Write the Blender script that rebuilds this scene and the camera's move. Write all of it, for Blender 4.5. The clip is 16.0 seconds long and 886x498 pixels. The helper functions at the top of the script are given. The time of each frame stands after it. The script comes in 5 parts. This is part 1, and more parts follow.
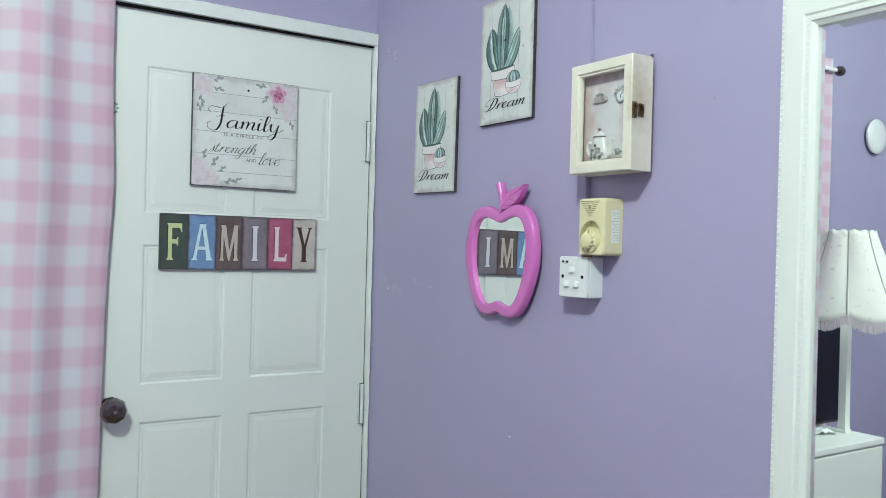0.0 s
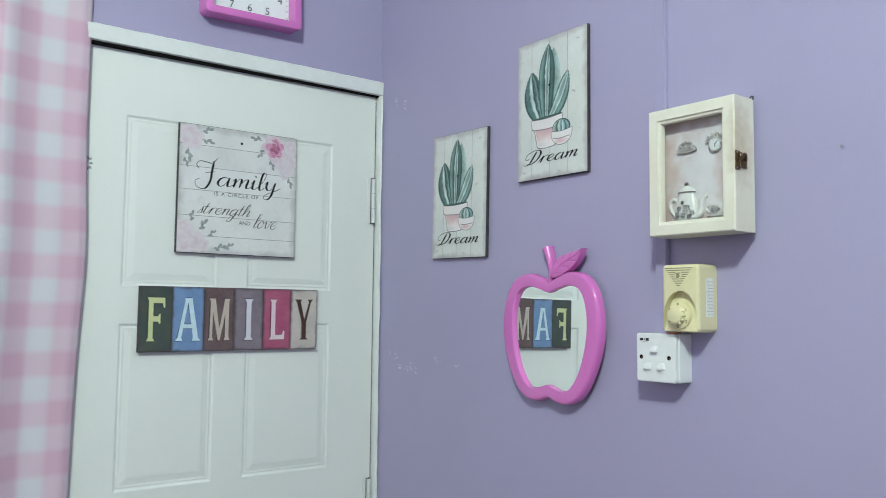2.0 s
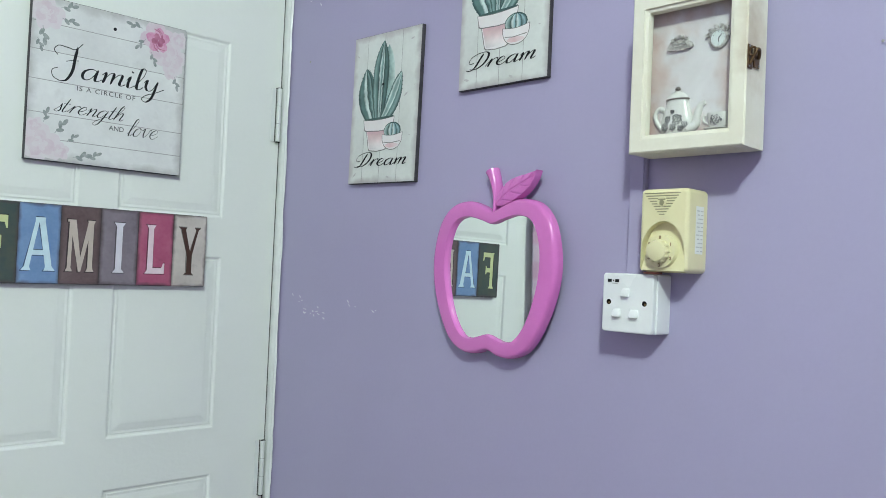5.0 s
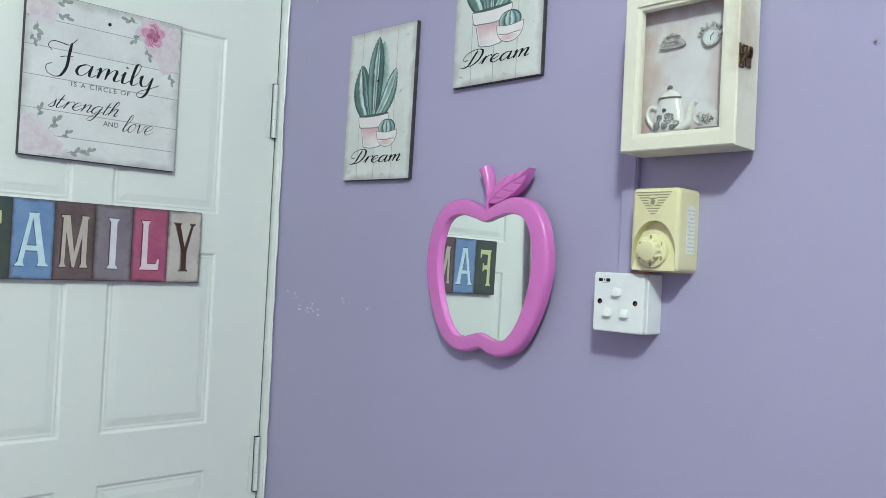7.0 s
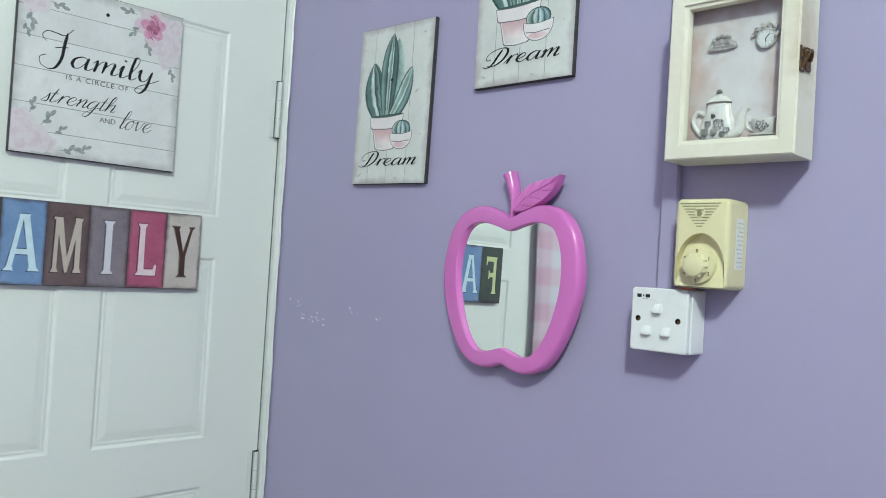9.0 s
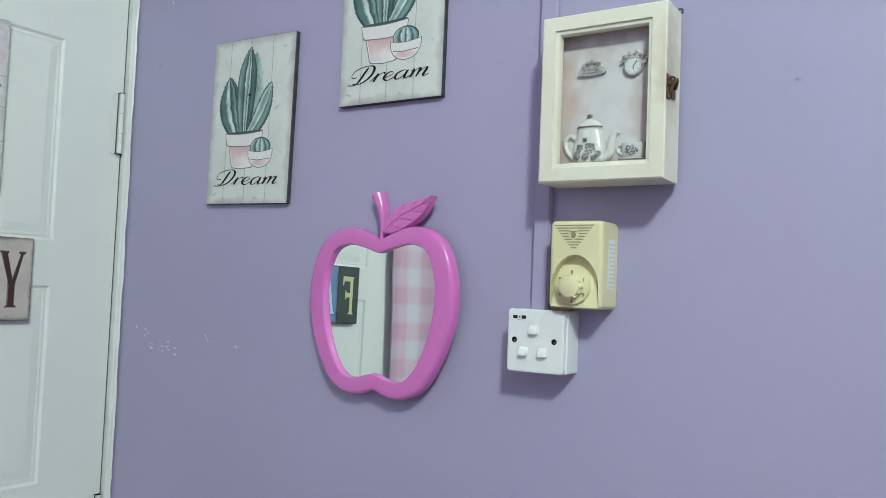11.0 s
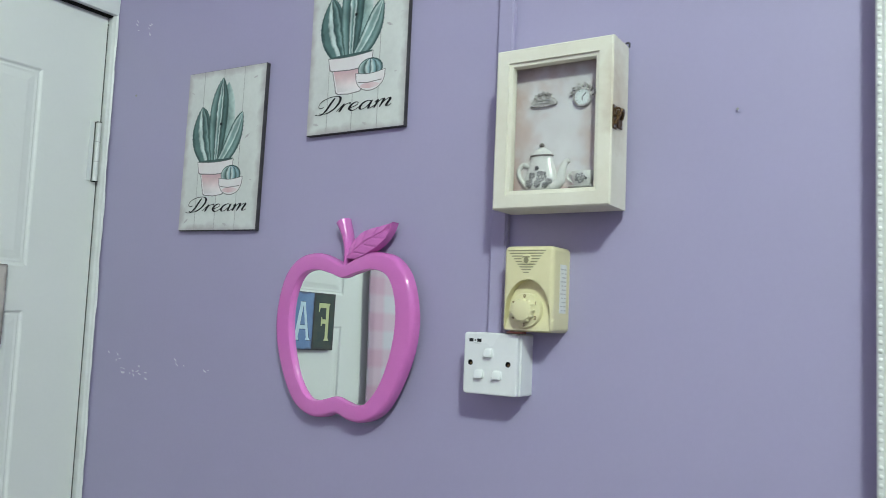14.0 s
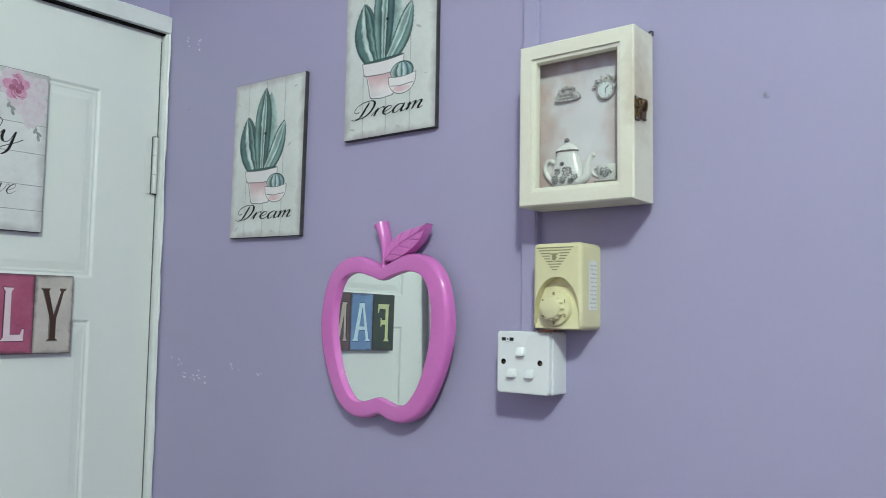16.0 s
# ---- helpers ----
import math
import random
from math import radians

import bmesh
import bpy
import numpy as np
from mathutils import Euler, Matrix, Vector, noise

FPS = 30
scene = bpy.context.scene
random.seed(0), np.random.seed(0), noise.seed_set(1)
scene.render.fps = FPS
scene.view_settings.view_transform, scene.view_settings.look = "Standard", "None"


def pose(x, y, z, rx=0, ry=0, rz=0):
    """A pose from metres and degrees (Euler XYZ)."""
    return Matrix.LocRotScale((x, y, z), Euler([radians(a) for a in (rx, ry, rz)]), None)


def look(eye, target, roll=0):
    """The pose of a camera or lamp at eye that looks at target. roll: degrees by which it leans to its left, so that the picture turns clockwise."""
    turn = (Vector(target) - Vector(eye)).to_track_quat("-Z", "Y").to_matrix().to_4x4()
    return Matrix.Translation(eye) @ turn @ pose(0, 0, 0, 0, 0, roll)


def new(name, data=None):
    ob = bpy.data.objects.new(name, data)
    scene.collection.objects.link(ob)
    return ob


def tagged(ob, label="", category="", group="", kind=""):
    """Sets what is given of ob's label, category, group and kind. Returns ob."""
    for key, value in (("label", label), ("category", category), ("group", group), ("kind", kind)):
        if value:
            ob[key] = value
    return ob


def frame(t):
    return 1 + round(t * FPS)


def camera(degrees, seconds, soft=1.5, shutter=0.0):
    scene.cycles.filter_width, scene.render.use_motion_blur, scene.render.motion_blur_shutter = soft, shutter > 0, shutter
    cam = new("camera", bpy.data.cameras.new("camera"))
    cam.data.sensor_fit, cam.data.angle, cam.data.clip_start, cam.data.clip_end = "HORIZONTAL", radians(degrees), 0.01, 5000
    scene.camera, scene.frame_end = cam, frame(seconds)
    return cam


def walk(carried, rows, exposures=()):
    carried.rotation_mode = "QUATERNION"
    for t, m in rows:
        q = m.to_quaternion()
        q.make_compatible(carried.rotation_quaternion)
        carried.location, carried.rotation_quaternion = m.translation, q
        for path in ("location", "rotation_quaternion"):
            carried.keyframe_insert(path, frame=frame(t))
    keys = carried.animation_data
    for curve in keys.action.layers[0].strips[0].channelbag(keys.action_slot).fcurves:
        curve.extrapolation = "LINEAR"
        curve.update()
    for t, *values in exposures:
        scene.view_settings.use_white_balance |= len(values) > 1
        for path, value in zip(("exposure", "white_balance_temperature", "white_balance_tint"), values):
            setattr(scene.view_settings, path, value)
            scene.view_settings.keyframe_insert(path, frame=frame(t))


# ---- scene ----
cam = camera(56.6, 16.0, soft=0.5, shutter=0.4)
PATH = [
    (0, (0.232, 0.505, 1.46), (1.327, 2.178, 1.457), 1.5),
    (0.5, (0.261, 0.606, 1.453), (1.364, 2.274, 1.471), 1.5),
    (1, (0.258, 0.708, 1.475), (1.357, 2.378, 1.531), 1.8),
    (1.5, (0.219, 0.807, 1.49), (1.355, 2.449, 1.621), 1.3),
    (2, (0.217, 0.853, 1.486), (1.427, 2.439, 1.633), 0.6),
    (2.5, (0.232, 0.893, 1.478), (1.486, 2.443, 1.634), 1.2),
    (3, (0.297, 0.981, 1.472), (1.593, 2.496, 1.632), 1.5),
    (3.5, (0.358, 1.052, 1.466), (1.729, 2.503, 1.594), 1.3),
    (4, (0.385, 1.101, 1.452), (1.774, 2.537, 1.544), 1.8),
    (4.2, (0.378, 1.12, 1.444), (1.778, 2.546, 1.515), 2.1),
    (6.5, (0.391, 1.11, 1.444), (1.779, 2.549, 1.486), 2.9),
    (7, (0.396, 1.107, 1.449), (1.785, 2.545, 1.486), 2.8),
    (7.5, (0.393, 1.101, 1.44), (1.777, 2.543, 1.477), 3.1),
    (8, (0.393, 1.101, 1.445), (1.785, 2.537, 1.486), 3.1),
    (8.5, (0.38, 1.134, 1.436), (1.779, 2.563, 1.476), 3.3),
    (9, (0.403, 1.209, 1.46), (1.827, 2.613, 1.503), 3.5),
    (9.5, (0.401, 1.246, 1.471), (1.95, 2.51, 1.533), 2.8),
    (10, (0.39, 1.258, 1.47), (2.035, 2.391, 1.566), 2.1),
    (12.3, (0.401, 1.281, 1.472), (2.079, 2.365, 1.578), 2.4),
    (12.5, (0.399, 1.283, 1.471), (2.075, 2.368, 1.591), 2.4),
    (13, (0.396, 1.28, 1.47), (2.067, 2.371, 1.604), 2.4),
    (13.5, (0.39, 1.259, 1.468), (2.062, 2.345, 1.62), 2.2),
    (14, (0.397, 1.211, 1.464), (2.068, 2.296, 1.635), 2.4),
    (14.5, (0.448, 1.139, 1.46), (2.057, 2.314, 1.638), 2.1),
    (15, (0.48, 1.092, 1.46), (2.049, 2.322, 1.615), 2.0),
    (15.5, (0.463, 1.112, 1.473), (2.016, 2.362, 1.623), 0.7),
    (16, (0.44, 1.148, 1.471), (1.991, 2.401, 1.628), 0.9),
]
walk(cam, [(t, look(eye, target, roll)) for t, eye, target, roll in PATH],
     exposures=[(0, 0.06), (1, 0.05), (3, 0.02), (4, 0.08), (6.5, 0.12), (9, 0.11), (10, -0.02), (13, -0.03), (14, -0.07), (16, -0.07)])

# ---- light: one ceiling lamp, and the small table lamp seen in the tall mirror ----
world = bpy.data.worlds.new("world")
world.use_nodes = True
scene.world = world
world.node_tree.nodes["Background"].inputs[0].default_value = (0.62, 0.74, 0.82, 1)
world.node_tree.nodes["Background"].inputs[1].default_value = 0.05
LAMP = (-0.42, 0.40, 3.08)
lamp_data = bpy.data.lights.new("ceiling_lamp_light", "POINT")
lamp_data.shadow_soft_size = 0.12
lamp_data.energy, lamp_data.color = 186, (0.830, 1.0, 0.885)
lamp_light = new("ceiling_lamp_light", lamp_data)
lamp_light.matrix_world = pose(*LAMP)
bulb_data = bpy.data.lights.new("table_lamp_light", "POINT")
bulb_data.shadow_soft_size = 0.03
bulb_data.energy, bulb_data.color = 2.2, (0.78, 0.90, 1.0)
bulb_light = new("table_lamp_light", bulb_data)
bulb_light.matrix_world = pose(-0.580, 2.345, 1.36)
scene.view_settings.exposure = 0.0

# ---- room measures ----
EAST, NORTH, WEST, SOUTH, TOP = 1.413, 2.705, -1.9, -1.7, 3.2
DOOR_L, DOOR_R, DOOR_H = 0.634, 1.4035, 2.060
LEAF = 2.712


# ---- materials ----
def nodes_of(name):
    m = bpy.data.materials.new(name)
    m.use_nodes = True
    return m, m.node_tree, m.node_tree.nodes["Principled BSDF"]


def paint(name, a, b=None, rough=0.5, metal=0.0, scale=6.0, fine=90.0, bump=0.15, coat=0.0, spread=0.5, grime=None, rand=0.0, spec=0.5):
    """Colour that wanders from a to b at a large and a small scale, with fine relief and uneven gloss."""
    m, t, bs = nodes_of(name)
    b = b or tuple(c * 0.86 for c in a)
    co = t.nodes.new("ShaderNodeTexCoord")
    big, small = t.nodes.new("ShaderNodeTexNoise"), t.nodes.new("ShaderNodeTexNoise")
    big.inputs["Scale"].default_value, big.inputs["Detail"].default_value = scale, 5
    small.inputs["Scale"].default_value, small.inputs["Detail"].default_value = fine, 4
    for n in (big, small):
        t.links.new(co.outputs["Object"], n.inputs["Vector"])
    mix = t.nodes.new("ShaderNodeMix")
    mix.data_type = "RGBA"
    mix.inputs["A"].default_value, mix.inputs["B"].default_value = (*a, 1), (*b, 1)
    add = t.nodes.new("ShaderNodeMath")
    add.operation = "MULTIPLY_ADD"
    add.inputs[1].default_value = 0.4
    t.links.new(small.outputs[0], add.inputs[0])
    ramp = t.nodes.new("ShaderNodeMapRange")
    ramp.inputs["From Min"].default_value, ramp.inputs["From Max"].default_value = 0.7 - spread / 2, 0.7 + spread / 2
    t.links.new(big.outputs[0], add.inputs[2])
    t.links.new(add.outputs[0], ramp.inputs["Value"])
    t.links.new(ramp.outputs[0], mix.inputs["Factor"])
    out = mix.outputs["Result"]
    if grime:
        g = t.nodes.new("ShaderNodeTexNoise")
        g.inputs["Scale"].default_value, g.inputs["Detail"].default_value = grime[1], 8
        t.links.new(co.outputs["Object"], g.inputs["Vector"])
        r = t.nodes.new("ShaderNodeMapRange")
        r.inputs["From Min"].default_value, r.inputs["From Max"].default_value = grime[2], grime[2] + 0.12
        r.inputs["To Max"].default_value = grime[3]
        t.links.new(g.outputs[0], r.inputs["Value"])
        mg = t.nodes.new("ShaderNodeMix")
        mg.data_type = "RGBA"
        mg.inputs["B"].default_value = (*grime[0], 1)
        t.links.new(out, mg.inputs["A"])
        t.links.new(r.outputs[0], mg.inputs["Factor"])
        out = mg.outputs["Result"]
    if rand:
        oi, hs = t.nodes.new("ShaderNodeObjectInfo"), t.nodes.new("ShaderNodeHueSaturation")
        mr = t.nodes.new("ShaderNodeMapRange")
        mr.inputs["To Min"].default_value, mr.inputs["To Max"].default_value = 1 - rand, 1 + rand
        t.links.new(oi.outputs["Random"], mr.inputs["Value"])
        t.links.new(mr.outputs[0], hs.inputs["Value"])
        t.links.new(out, hs.inputs["Color"])
        out = hs.outputs["Color"]
    t.links.new(out, bs.inputs["Base Color"])
    rr = t.nodes.new("ShaderNodeMapRange")
    rr.inputs["To Min"].default_value, rr.inputs["To Max"].default_value = max(rough - 0.07, 0.02), min(rough + 0.07, 1)
    t.links.new(big.outputs[0], rr.inputs["Value"])
    t.links.new(rr.outputs[0], bs.inputs["Roughness"])
    bs.inputs["Metallic"].default_value = metal
    bs.inputs["Coat Weight"].default_value = coat
    bs.inputs["Specular IOR Level"].default_value = spec
    if bump:
        bp = t.nodes.new("ShaderNodeBump")
        bp.inputs["Strength"].default_value, bp.inputs["Distance"].default_value = bump, 0.002
        t.links.new(small.outputs[0], bp.inputs["Height"])
        t.links.new(bp.outputs[0], bs.inputs["Normal"])
    return m


PURPLE = paint("purple_wall_paint", (0.384, 0.347, 0.513), (0.360, 0.326, 0.486), 0.42, scale=2.2, fine=160, bump=0.05, spread=0.6)
WHITE = paint("white_gloss_paint", (0.80, 0.82, 0.775), (0.75, 0.775, 0.73), 0.32, scale=3.5, fine=120, bump=0.12, spread=1.0)
CASING = paint("white_casing_paint", (0.79, 0.81, 0.79), (0.70, 0.72, 0.70), 0.36, scale=9, fine=60, bump=0.3)
CEIL = paint("ceiling_paint", (0.78, 0.78, 0.78), None, 0.7)
FLOOR = paint("floor_tile", (0.22, 0.18, 0.15), (0.16, 0.13, 0.11), 0.35, scale=3)
# grey for the shade in the hinge-side gap and beside the hinges
SHADEGREY = paint("gap_shade_grey", (0.10, 0.098, 0.095), (0.06, 0.058, 0.055), 0.6, scale=30)
# near-black that stands for the shade inside gaps and holes
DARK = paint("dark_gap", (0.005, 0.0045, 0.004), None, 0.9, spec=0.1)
INK = paint("black_print", (0.009, 0.009, 0.011), (0.020, 0.020, 0.023), 0.7, scale=60, bump=0, spec=0.2)
INKGREY = paint("grey_print", (0.075, 0.075, 0.082), (0.15, 0.15, 0.16), 0.65, scale=80, bump=0, spec=0.25)
EDGE = paint("charcoal_board_edge", (0.032, 0.028, 0.036), (0.075, 0.068, 0.075), 0.65, scale=40, spec=0.3)
MAGENTA = paint("magenta_plastic", (0.67, 0.180, 0.53), (0.63, 0.165, 0.50), 0.17, scale=3, bump=0.02, coat=0.25)
CREAM = paint("ivory_paint", (0.80, 0.775, 0.665), (0.74, 0.70, 0.58), 0.38, scale=12, fine=110, bump=0.12)
YELLOWED = paint("yellowed_plastic", (0.77, 0.715, 0.45), (0.72, 0.66, 0.40), 0.34, scale=14, bump=0.05)
PLASTIC = paint("white_plastic", (0.82, 0.83, 0.83), (0.78, 0.79, 0.80), 0.25, scale=10, bump=0.03)
BRONZE = paint("bronze_latch", (0.055, 0.028, 0.015), (0.20, 0.115, 0.05), 0.42, 0.6, scale=150)
DARKMETAL = paint("dark_lacquered_metal", (0.020, 0.009, 0.009), (0.035, 0.016, 0.014), 0.08, 0.0, scale=20, bump=0.0, coat=1.0, spec=0.9)
STEEL = paint("steel", (0.5, 0.5, 0.5), None, 0.3, 1.0, scale=100)
CERAMIC = paint("white_ceramic", (0.80, 0.79, 0.76), (0.70, 0.68, 0.66), 0.2, scale=40, bump=0.05)
PEWTER = paint("antiqued_pewter", (0.68, 0.655, 0.635), (0.24, 0.205, 0.195), 0.5, 0.0, scale=170, spread=0.35)
DARKPEWTER = paint("tarnished_pewter", (0.13, 0.105, 0.10), (0.24, 0.20, 0.19), 0.45, scale=170)
BLACKGLASS = paint("black_screen", (0.005, 0.006, 0.011), (0.008, 0.010, 0.018), 0.12, scale=2, bump=0, spec=0.25)
DIAL = paint("clock_dial_paper", (0.80, 0.84, 0.84), (0.76, 0.80, 0.80), 0.5)
ROSE = paint("rose_pink_print", (0.58, 0.21, 0.37), (0.66, 0.40, 0.52), 0.5, scale=70, fine=300, bump=0, spread=0.35)
ROSEDEEP = paint("deep_rose_print", (0.33, 0.08, 0.16), (0.50, 0.20, 0.29), 0.5, scale=90, bump=0)
BLUSH = paint("blush_print", (0.62, 0.50, 0.56), (0.66, 0.59, 0.62), 0.5, scale=60, fine=300, bump=0, spread=0.4)
BLUSHLIGHT = paint("light_blush_print", (0.66, 0.575, 0.615), (0.67, 0.63, 0.645), 0.5, scale=60, bump=0)
SAGE = paint("grey_leaf_print", (0.20, 0.23, 0.225), (0.36, 0.38, 0.37), 0.5, scale=110, bump=0, spread=0.4)
CACTUSDARK = paint("dark_cactus_print", (0.018, 0.055, 0.052), (0.05, 0.11, 0.10), 0.5, scale=60, bump=0)
POTWHITE = paint("white_pot_print", (0.78, 0.76, 0.75), (0.74, 0.68, 0.68), 0.5, scale=40, bump=0)
POTPINK = paint("pink_pot_print", (0.68, 0.46, 0.48), (0.75, 0.68, 0.68), 0.5, scale=22, bump=0, spread=0.45)
# olive for the shade in the regulator's grooves and for its badge mark
RIBSHADE = paint("groove_shade_badge_olive", (0.24, 0.22, 0.12), (0.32, 0.29, 0.18), 0.5, scale=60, bump=0)
WIRE = paint("reddish_brown_wire", (0.16, 0.040, 0.028), (0.08, 0.024, 0.018), 0.45, scale=90)
FINEPRINT = paint("soft_grey_transfer_print", (0.11, 0.108, 0.115), (0.30, 0.295, 0.30), 0.45, scale=220, bump=0, spread=0.5)
POTLINE = paint("pot_line_print", (0.13, 0.12, 0.125), (0.24, 0.22, 0.22), 0.6, scale=60, bump=0)
SCUFF = paint("scuffed_print", (0.42, 0.40, 0.40), (0.56, 0.55, 0.54), 0.6, scale=120, bump=0)
GROOVE = paint("plank_line_print", (0.27, 0.26, 0.255), (0.40, 0.39, 0.38), 0.6, scale=60, bump=0)


def worn(name, a, b, w, h, edge, u0=0.0, reach=0.011, **kw):
    """Printed board whose colour is rubbed off unevenly along its border."""
    m = paint(name, a, b, **kw)
    t = m.node_tree
    bs = t.nodes["Principled BSDF"]
    src = bs.inputs["Base Color"].links[0].from_socket
    co, sep, nz = t.nodes.new("ShaderNodeTexCoord"), t.nodes.new("ShaderNodeSeparateXYZ"), t.nodes.new("ShaderNodeTexNoise")
    nz.inputs["Scale"].default_value, nz.inputs["Detail"].default_value = 38, 7
    t.links.new(co.outputs["Object"], sep.inputs[0])
    t.links.new(co.outputs["Object"], nz.inputs["Vector"])

    def op(kind, x, y):
        n = t.nodes.new("ShaderNodeMath")
        n.operation = kind
        for k, val in enumerate((x, y)):
            if isinstance(val, (int, float)):
                n.inputs[k].default_value = val
            else:
                t.links.new(val, n.inputs[k])
        return n.outputs[0]

    near = op("MINIMUM", op("MINIMUM", op("SUBTRACT", sep.outputs[0], u0), op("SUBTRACT", u0 + w, sep.outputs[0])), op("MINIMUM", sep.outputs[1], op("SUBTRACT", h, sep.outputs[1])))
    f = op("SUBTRACT", op("MULTIPLY", nz.outputs[0], reach * 2.0), near)
    mr, mx = t.nodes.new("ShaderNodeMapRange"), t.nodes.new("ShaderNodeMix")
    mx.data_type = "RGBA"
    mr.inputs["From Min"].default_value, mr.inputs["From Max"].default_value = 0.0, reach
    mr.inputs["To Max"].default_value = 0.8
    t.links.new(f, mr.inputs["Value"])
    t.links.new(mr.outputs[0], mx.inputs["Factor"])
    t.links.new(src, mx.inputs["A"])
    mx.inputs["B"].default_value = (*edge, 1)
    t.links.new(mx.outputs["Result"], bs.inputs["Base Color"])
    return m


BOARD_KW = dict(rough=0.42, scale=14, fine=130, bump=0.1, grime=((0.46, 0.445, 0.43), 26, 0.62, 0.45), rand=0.03)
BOARD_TALL = worn("whitewashed_cactus_board", (0.70, 0.725, 0.69), (0.59, 0.61, 0.58), 0.200, 0.296, (0.40, 0.36, 0.365), reach=0.014, **BOARD_KW)
BOARD_SQUARE = worn("whitewashed_square_board", (0.74, 0.745, 0.73), (0.63, 0.63, 0.625), 0.298, 0.300, (0.43, 0.42, 0.41), reach=0.017, **BOARD_KW)


# backing paper, unevenly browner towards its border
BACKING = worn("brown_edged_backing_paper", (0.80, 0.77, 0.79), (0.66, 0.62, 0.64), 0.166, 0.2155, (0.50, 0.28, 0.22), reach=0.058, rough=0.75, scale=16, fine=140, bump=0.15)


def mirror_material():
    m, t, bs = nodes_of("mirror_glass")
    bs.inputs["Base Color"].default_value = (0.93, 0.96, 0.94, 1)
    bs.inputs["Metallic"].default_value, bs.inputs["Roughness"].default_value = 1.0, 0.0
    return m


def pane_material():
    """Thin clear glass: nearly all passes, a little is mirrored."""
    m, t, bs = nodes_of("thin_clear_glass")
    tr, gl, mx = t.nodes.new("ShaderNodeBsdfTransparent"), t.nodes.new("ShaderNodeBsdfGlossy"), t.nodes.new("ShaderNodeMixShader")
    tr.inputs["Color"].default_value, gl.inputs["Roughness"].default_value = (0.95, 0.96, 0.955, 1), 0.02
    mx.inputs[0].default_value = 0.025
    t.links.new(tr.outputs[0], mx.inputs[1])
    t.links.new(gl.outputs[0], mx.inputs[2])
    t.links.new(mx.outputs[0], t.nodes["Material Output"].inputs["Surface"])
    return m


def gingham_material():
    """Woven pink and white checks along the cloth's own length and width."""
    m, t, bs = nodes_of("pink_gingham_cloth")
    uv, sep = t.nodes.new("ShaderNodeUVMap"), t.nodes.new("ShaderNodeSeparateXYZ")
    uv.uv_map = "cloth"
    t.links.new(uv.outputs[0], sep.inputs[0])
    bands = []
    for axis in (0, 1):
        sc, fr, st = (t.nodes.new("ShaderNodeMath") for _ in range(3))
        sc.operation, fr.operation, st.operation = "MULTIPLY", "FRACT", "PINGPONG"
        sc.inputs[1].default_value = 1 / 0.100
        t.links.new(sep.outputs[axis], sc.inputs[0])
        t.links.new(sc.outputs[0], fr.inputs[0])
        t.links.new(fr.outputs[0], st.inputs[0])
        st.inputs[1].default_value = 0.5
        ed = t.nodes.new("ShaderNodeMapRange")
        ed.inputs["From Min"].default_value, ed.inputs["From Max"].default_value = 0.19, 0.31
        t.links.new(st.outputs[0], ed.inputs["Value"])
        bands.append(ed)
    s = t.nodes.new("ShaderNodeMath")
    s.inputs[0].default_value = 0
    t.links.new(bands[0].outputs[0], s.inputs[0])
    t.links.new(bands[1].outputs[0], s.inputs[1])
    half = t.nodes.new("ShaderNodeMath")
    half.operation = "MULTIPLY"
    half.inputs[1].default_value = 0.5
    t.links.new(s.outputs[0], half.inputs[0])
    ramp = t.nodes.new("ShaderNodeValToRGB")
    e = ramp.color_ramp.elements
    e[0].position, e[0].color = 0.0, (0.63, 0.62, 0.66, 1)
    e[1].position, e[1].color = 1.0, (0.61, 0.395, 0.50, 1)
    k = e.new(0.5)
    k.color = (0.64, 0.50, 0.58, 1)
    t.links.new(half.outputs[0], ramp.inputs[0])
    nz, mp = t.nodes.new("ShaderNodeTexNoise"), t.nodes.new("ShaderNodeMapping")
    mp.inputs["Scale"].default_value = (900, 900, 1)
    nz.inputs["Scale"].default_value = 1.0
    t.links.new(uv.outputs[0], mp.inputs[0])
    t.links.new(mp.outputs[0], nz.inputs["Vector"])
    hs, mr = t.nodes.new("ShaderNodeHueSaturation"), t.nodes.new("ShaderNodeMapRange")
    mr.inputs["To Min"].default_value, mr.inputs["To Max"].default_value = 0.93, 1.05
    t.links.new(nz.outputs[0], mr.inputs["Value"])
    t.links.new(mr.outputs[0], hs.inputs["Value"])
    t.links.new(ramp.outputs[0], hs.inputs["Color"])
    t.links.new(hs.outputs[0], bs.inputs["Base Color"])
    bp = t.nodes.new("ShaderNodeBump")
    bp.inputs["Strength"].default_value, bp.inputs["Distance"].default_value = 0.3, 0.001
    t.links.new(nz.outputs[0], bp.inputs["Height"])
    t.links.new(bp.outputs[0], bs.inputs["Normal"])
    bs.inputs["Roughness"].default_value = 0.9
    return m


MIRROR, PANE, GINGHAM = mirror_material(), pane_material(), gingham_material()


# ---- building helpers ----
def part(name, bm, material, parent=None, label="", smooth=False):
    me = bpy.data.meshes.new(name)
    bmesh.ops.recalc_face_normals(bm, faces=bm.faces)
    if smooth:
        for f in bm.faces:
            f.smooth = True
        for e in bm.edges:
            if len(e.link_faces) == 2 and e.calc_face_angle(0) > radians(38):
                e.smooth = False
    bm.to_mesh(me)
    bm.free()
    me.materials.append(material)
    ob = new(name, me)
    if parent:
        ob.parent = parent
    if label:
        tagged(ob, label)
    return ob


def thing(name, m, label, category, group="", kind=""):
    ob = new(name)
    ob.empty_display_size = 0.05
    ob.matrix_world = m
    return tagged(ob, label, category, group, kind)


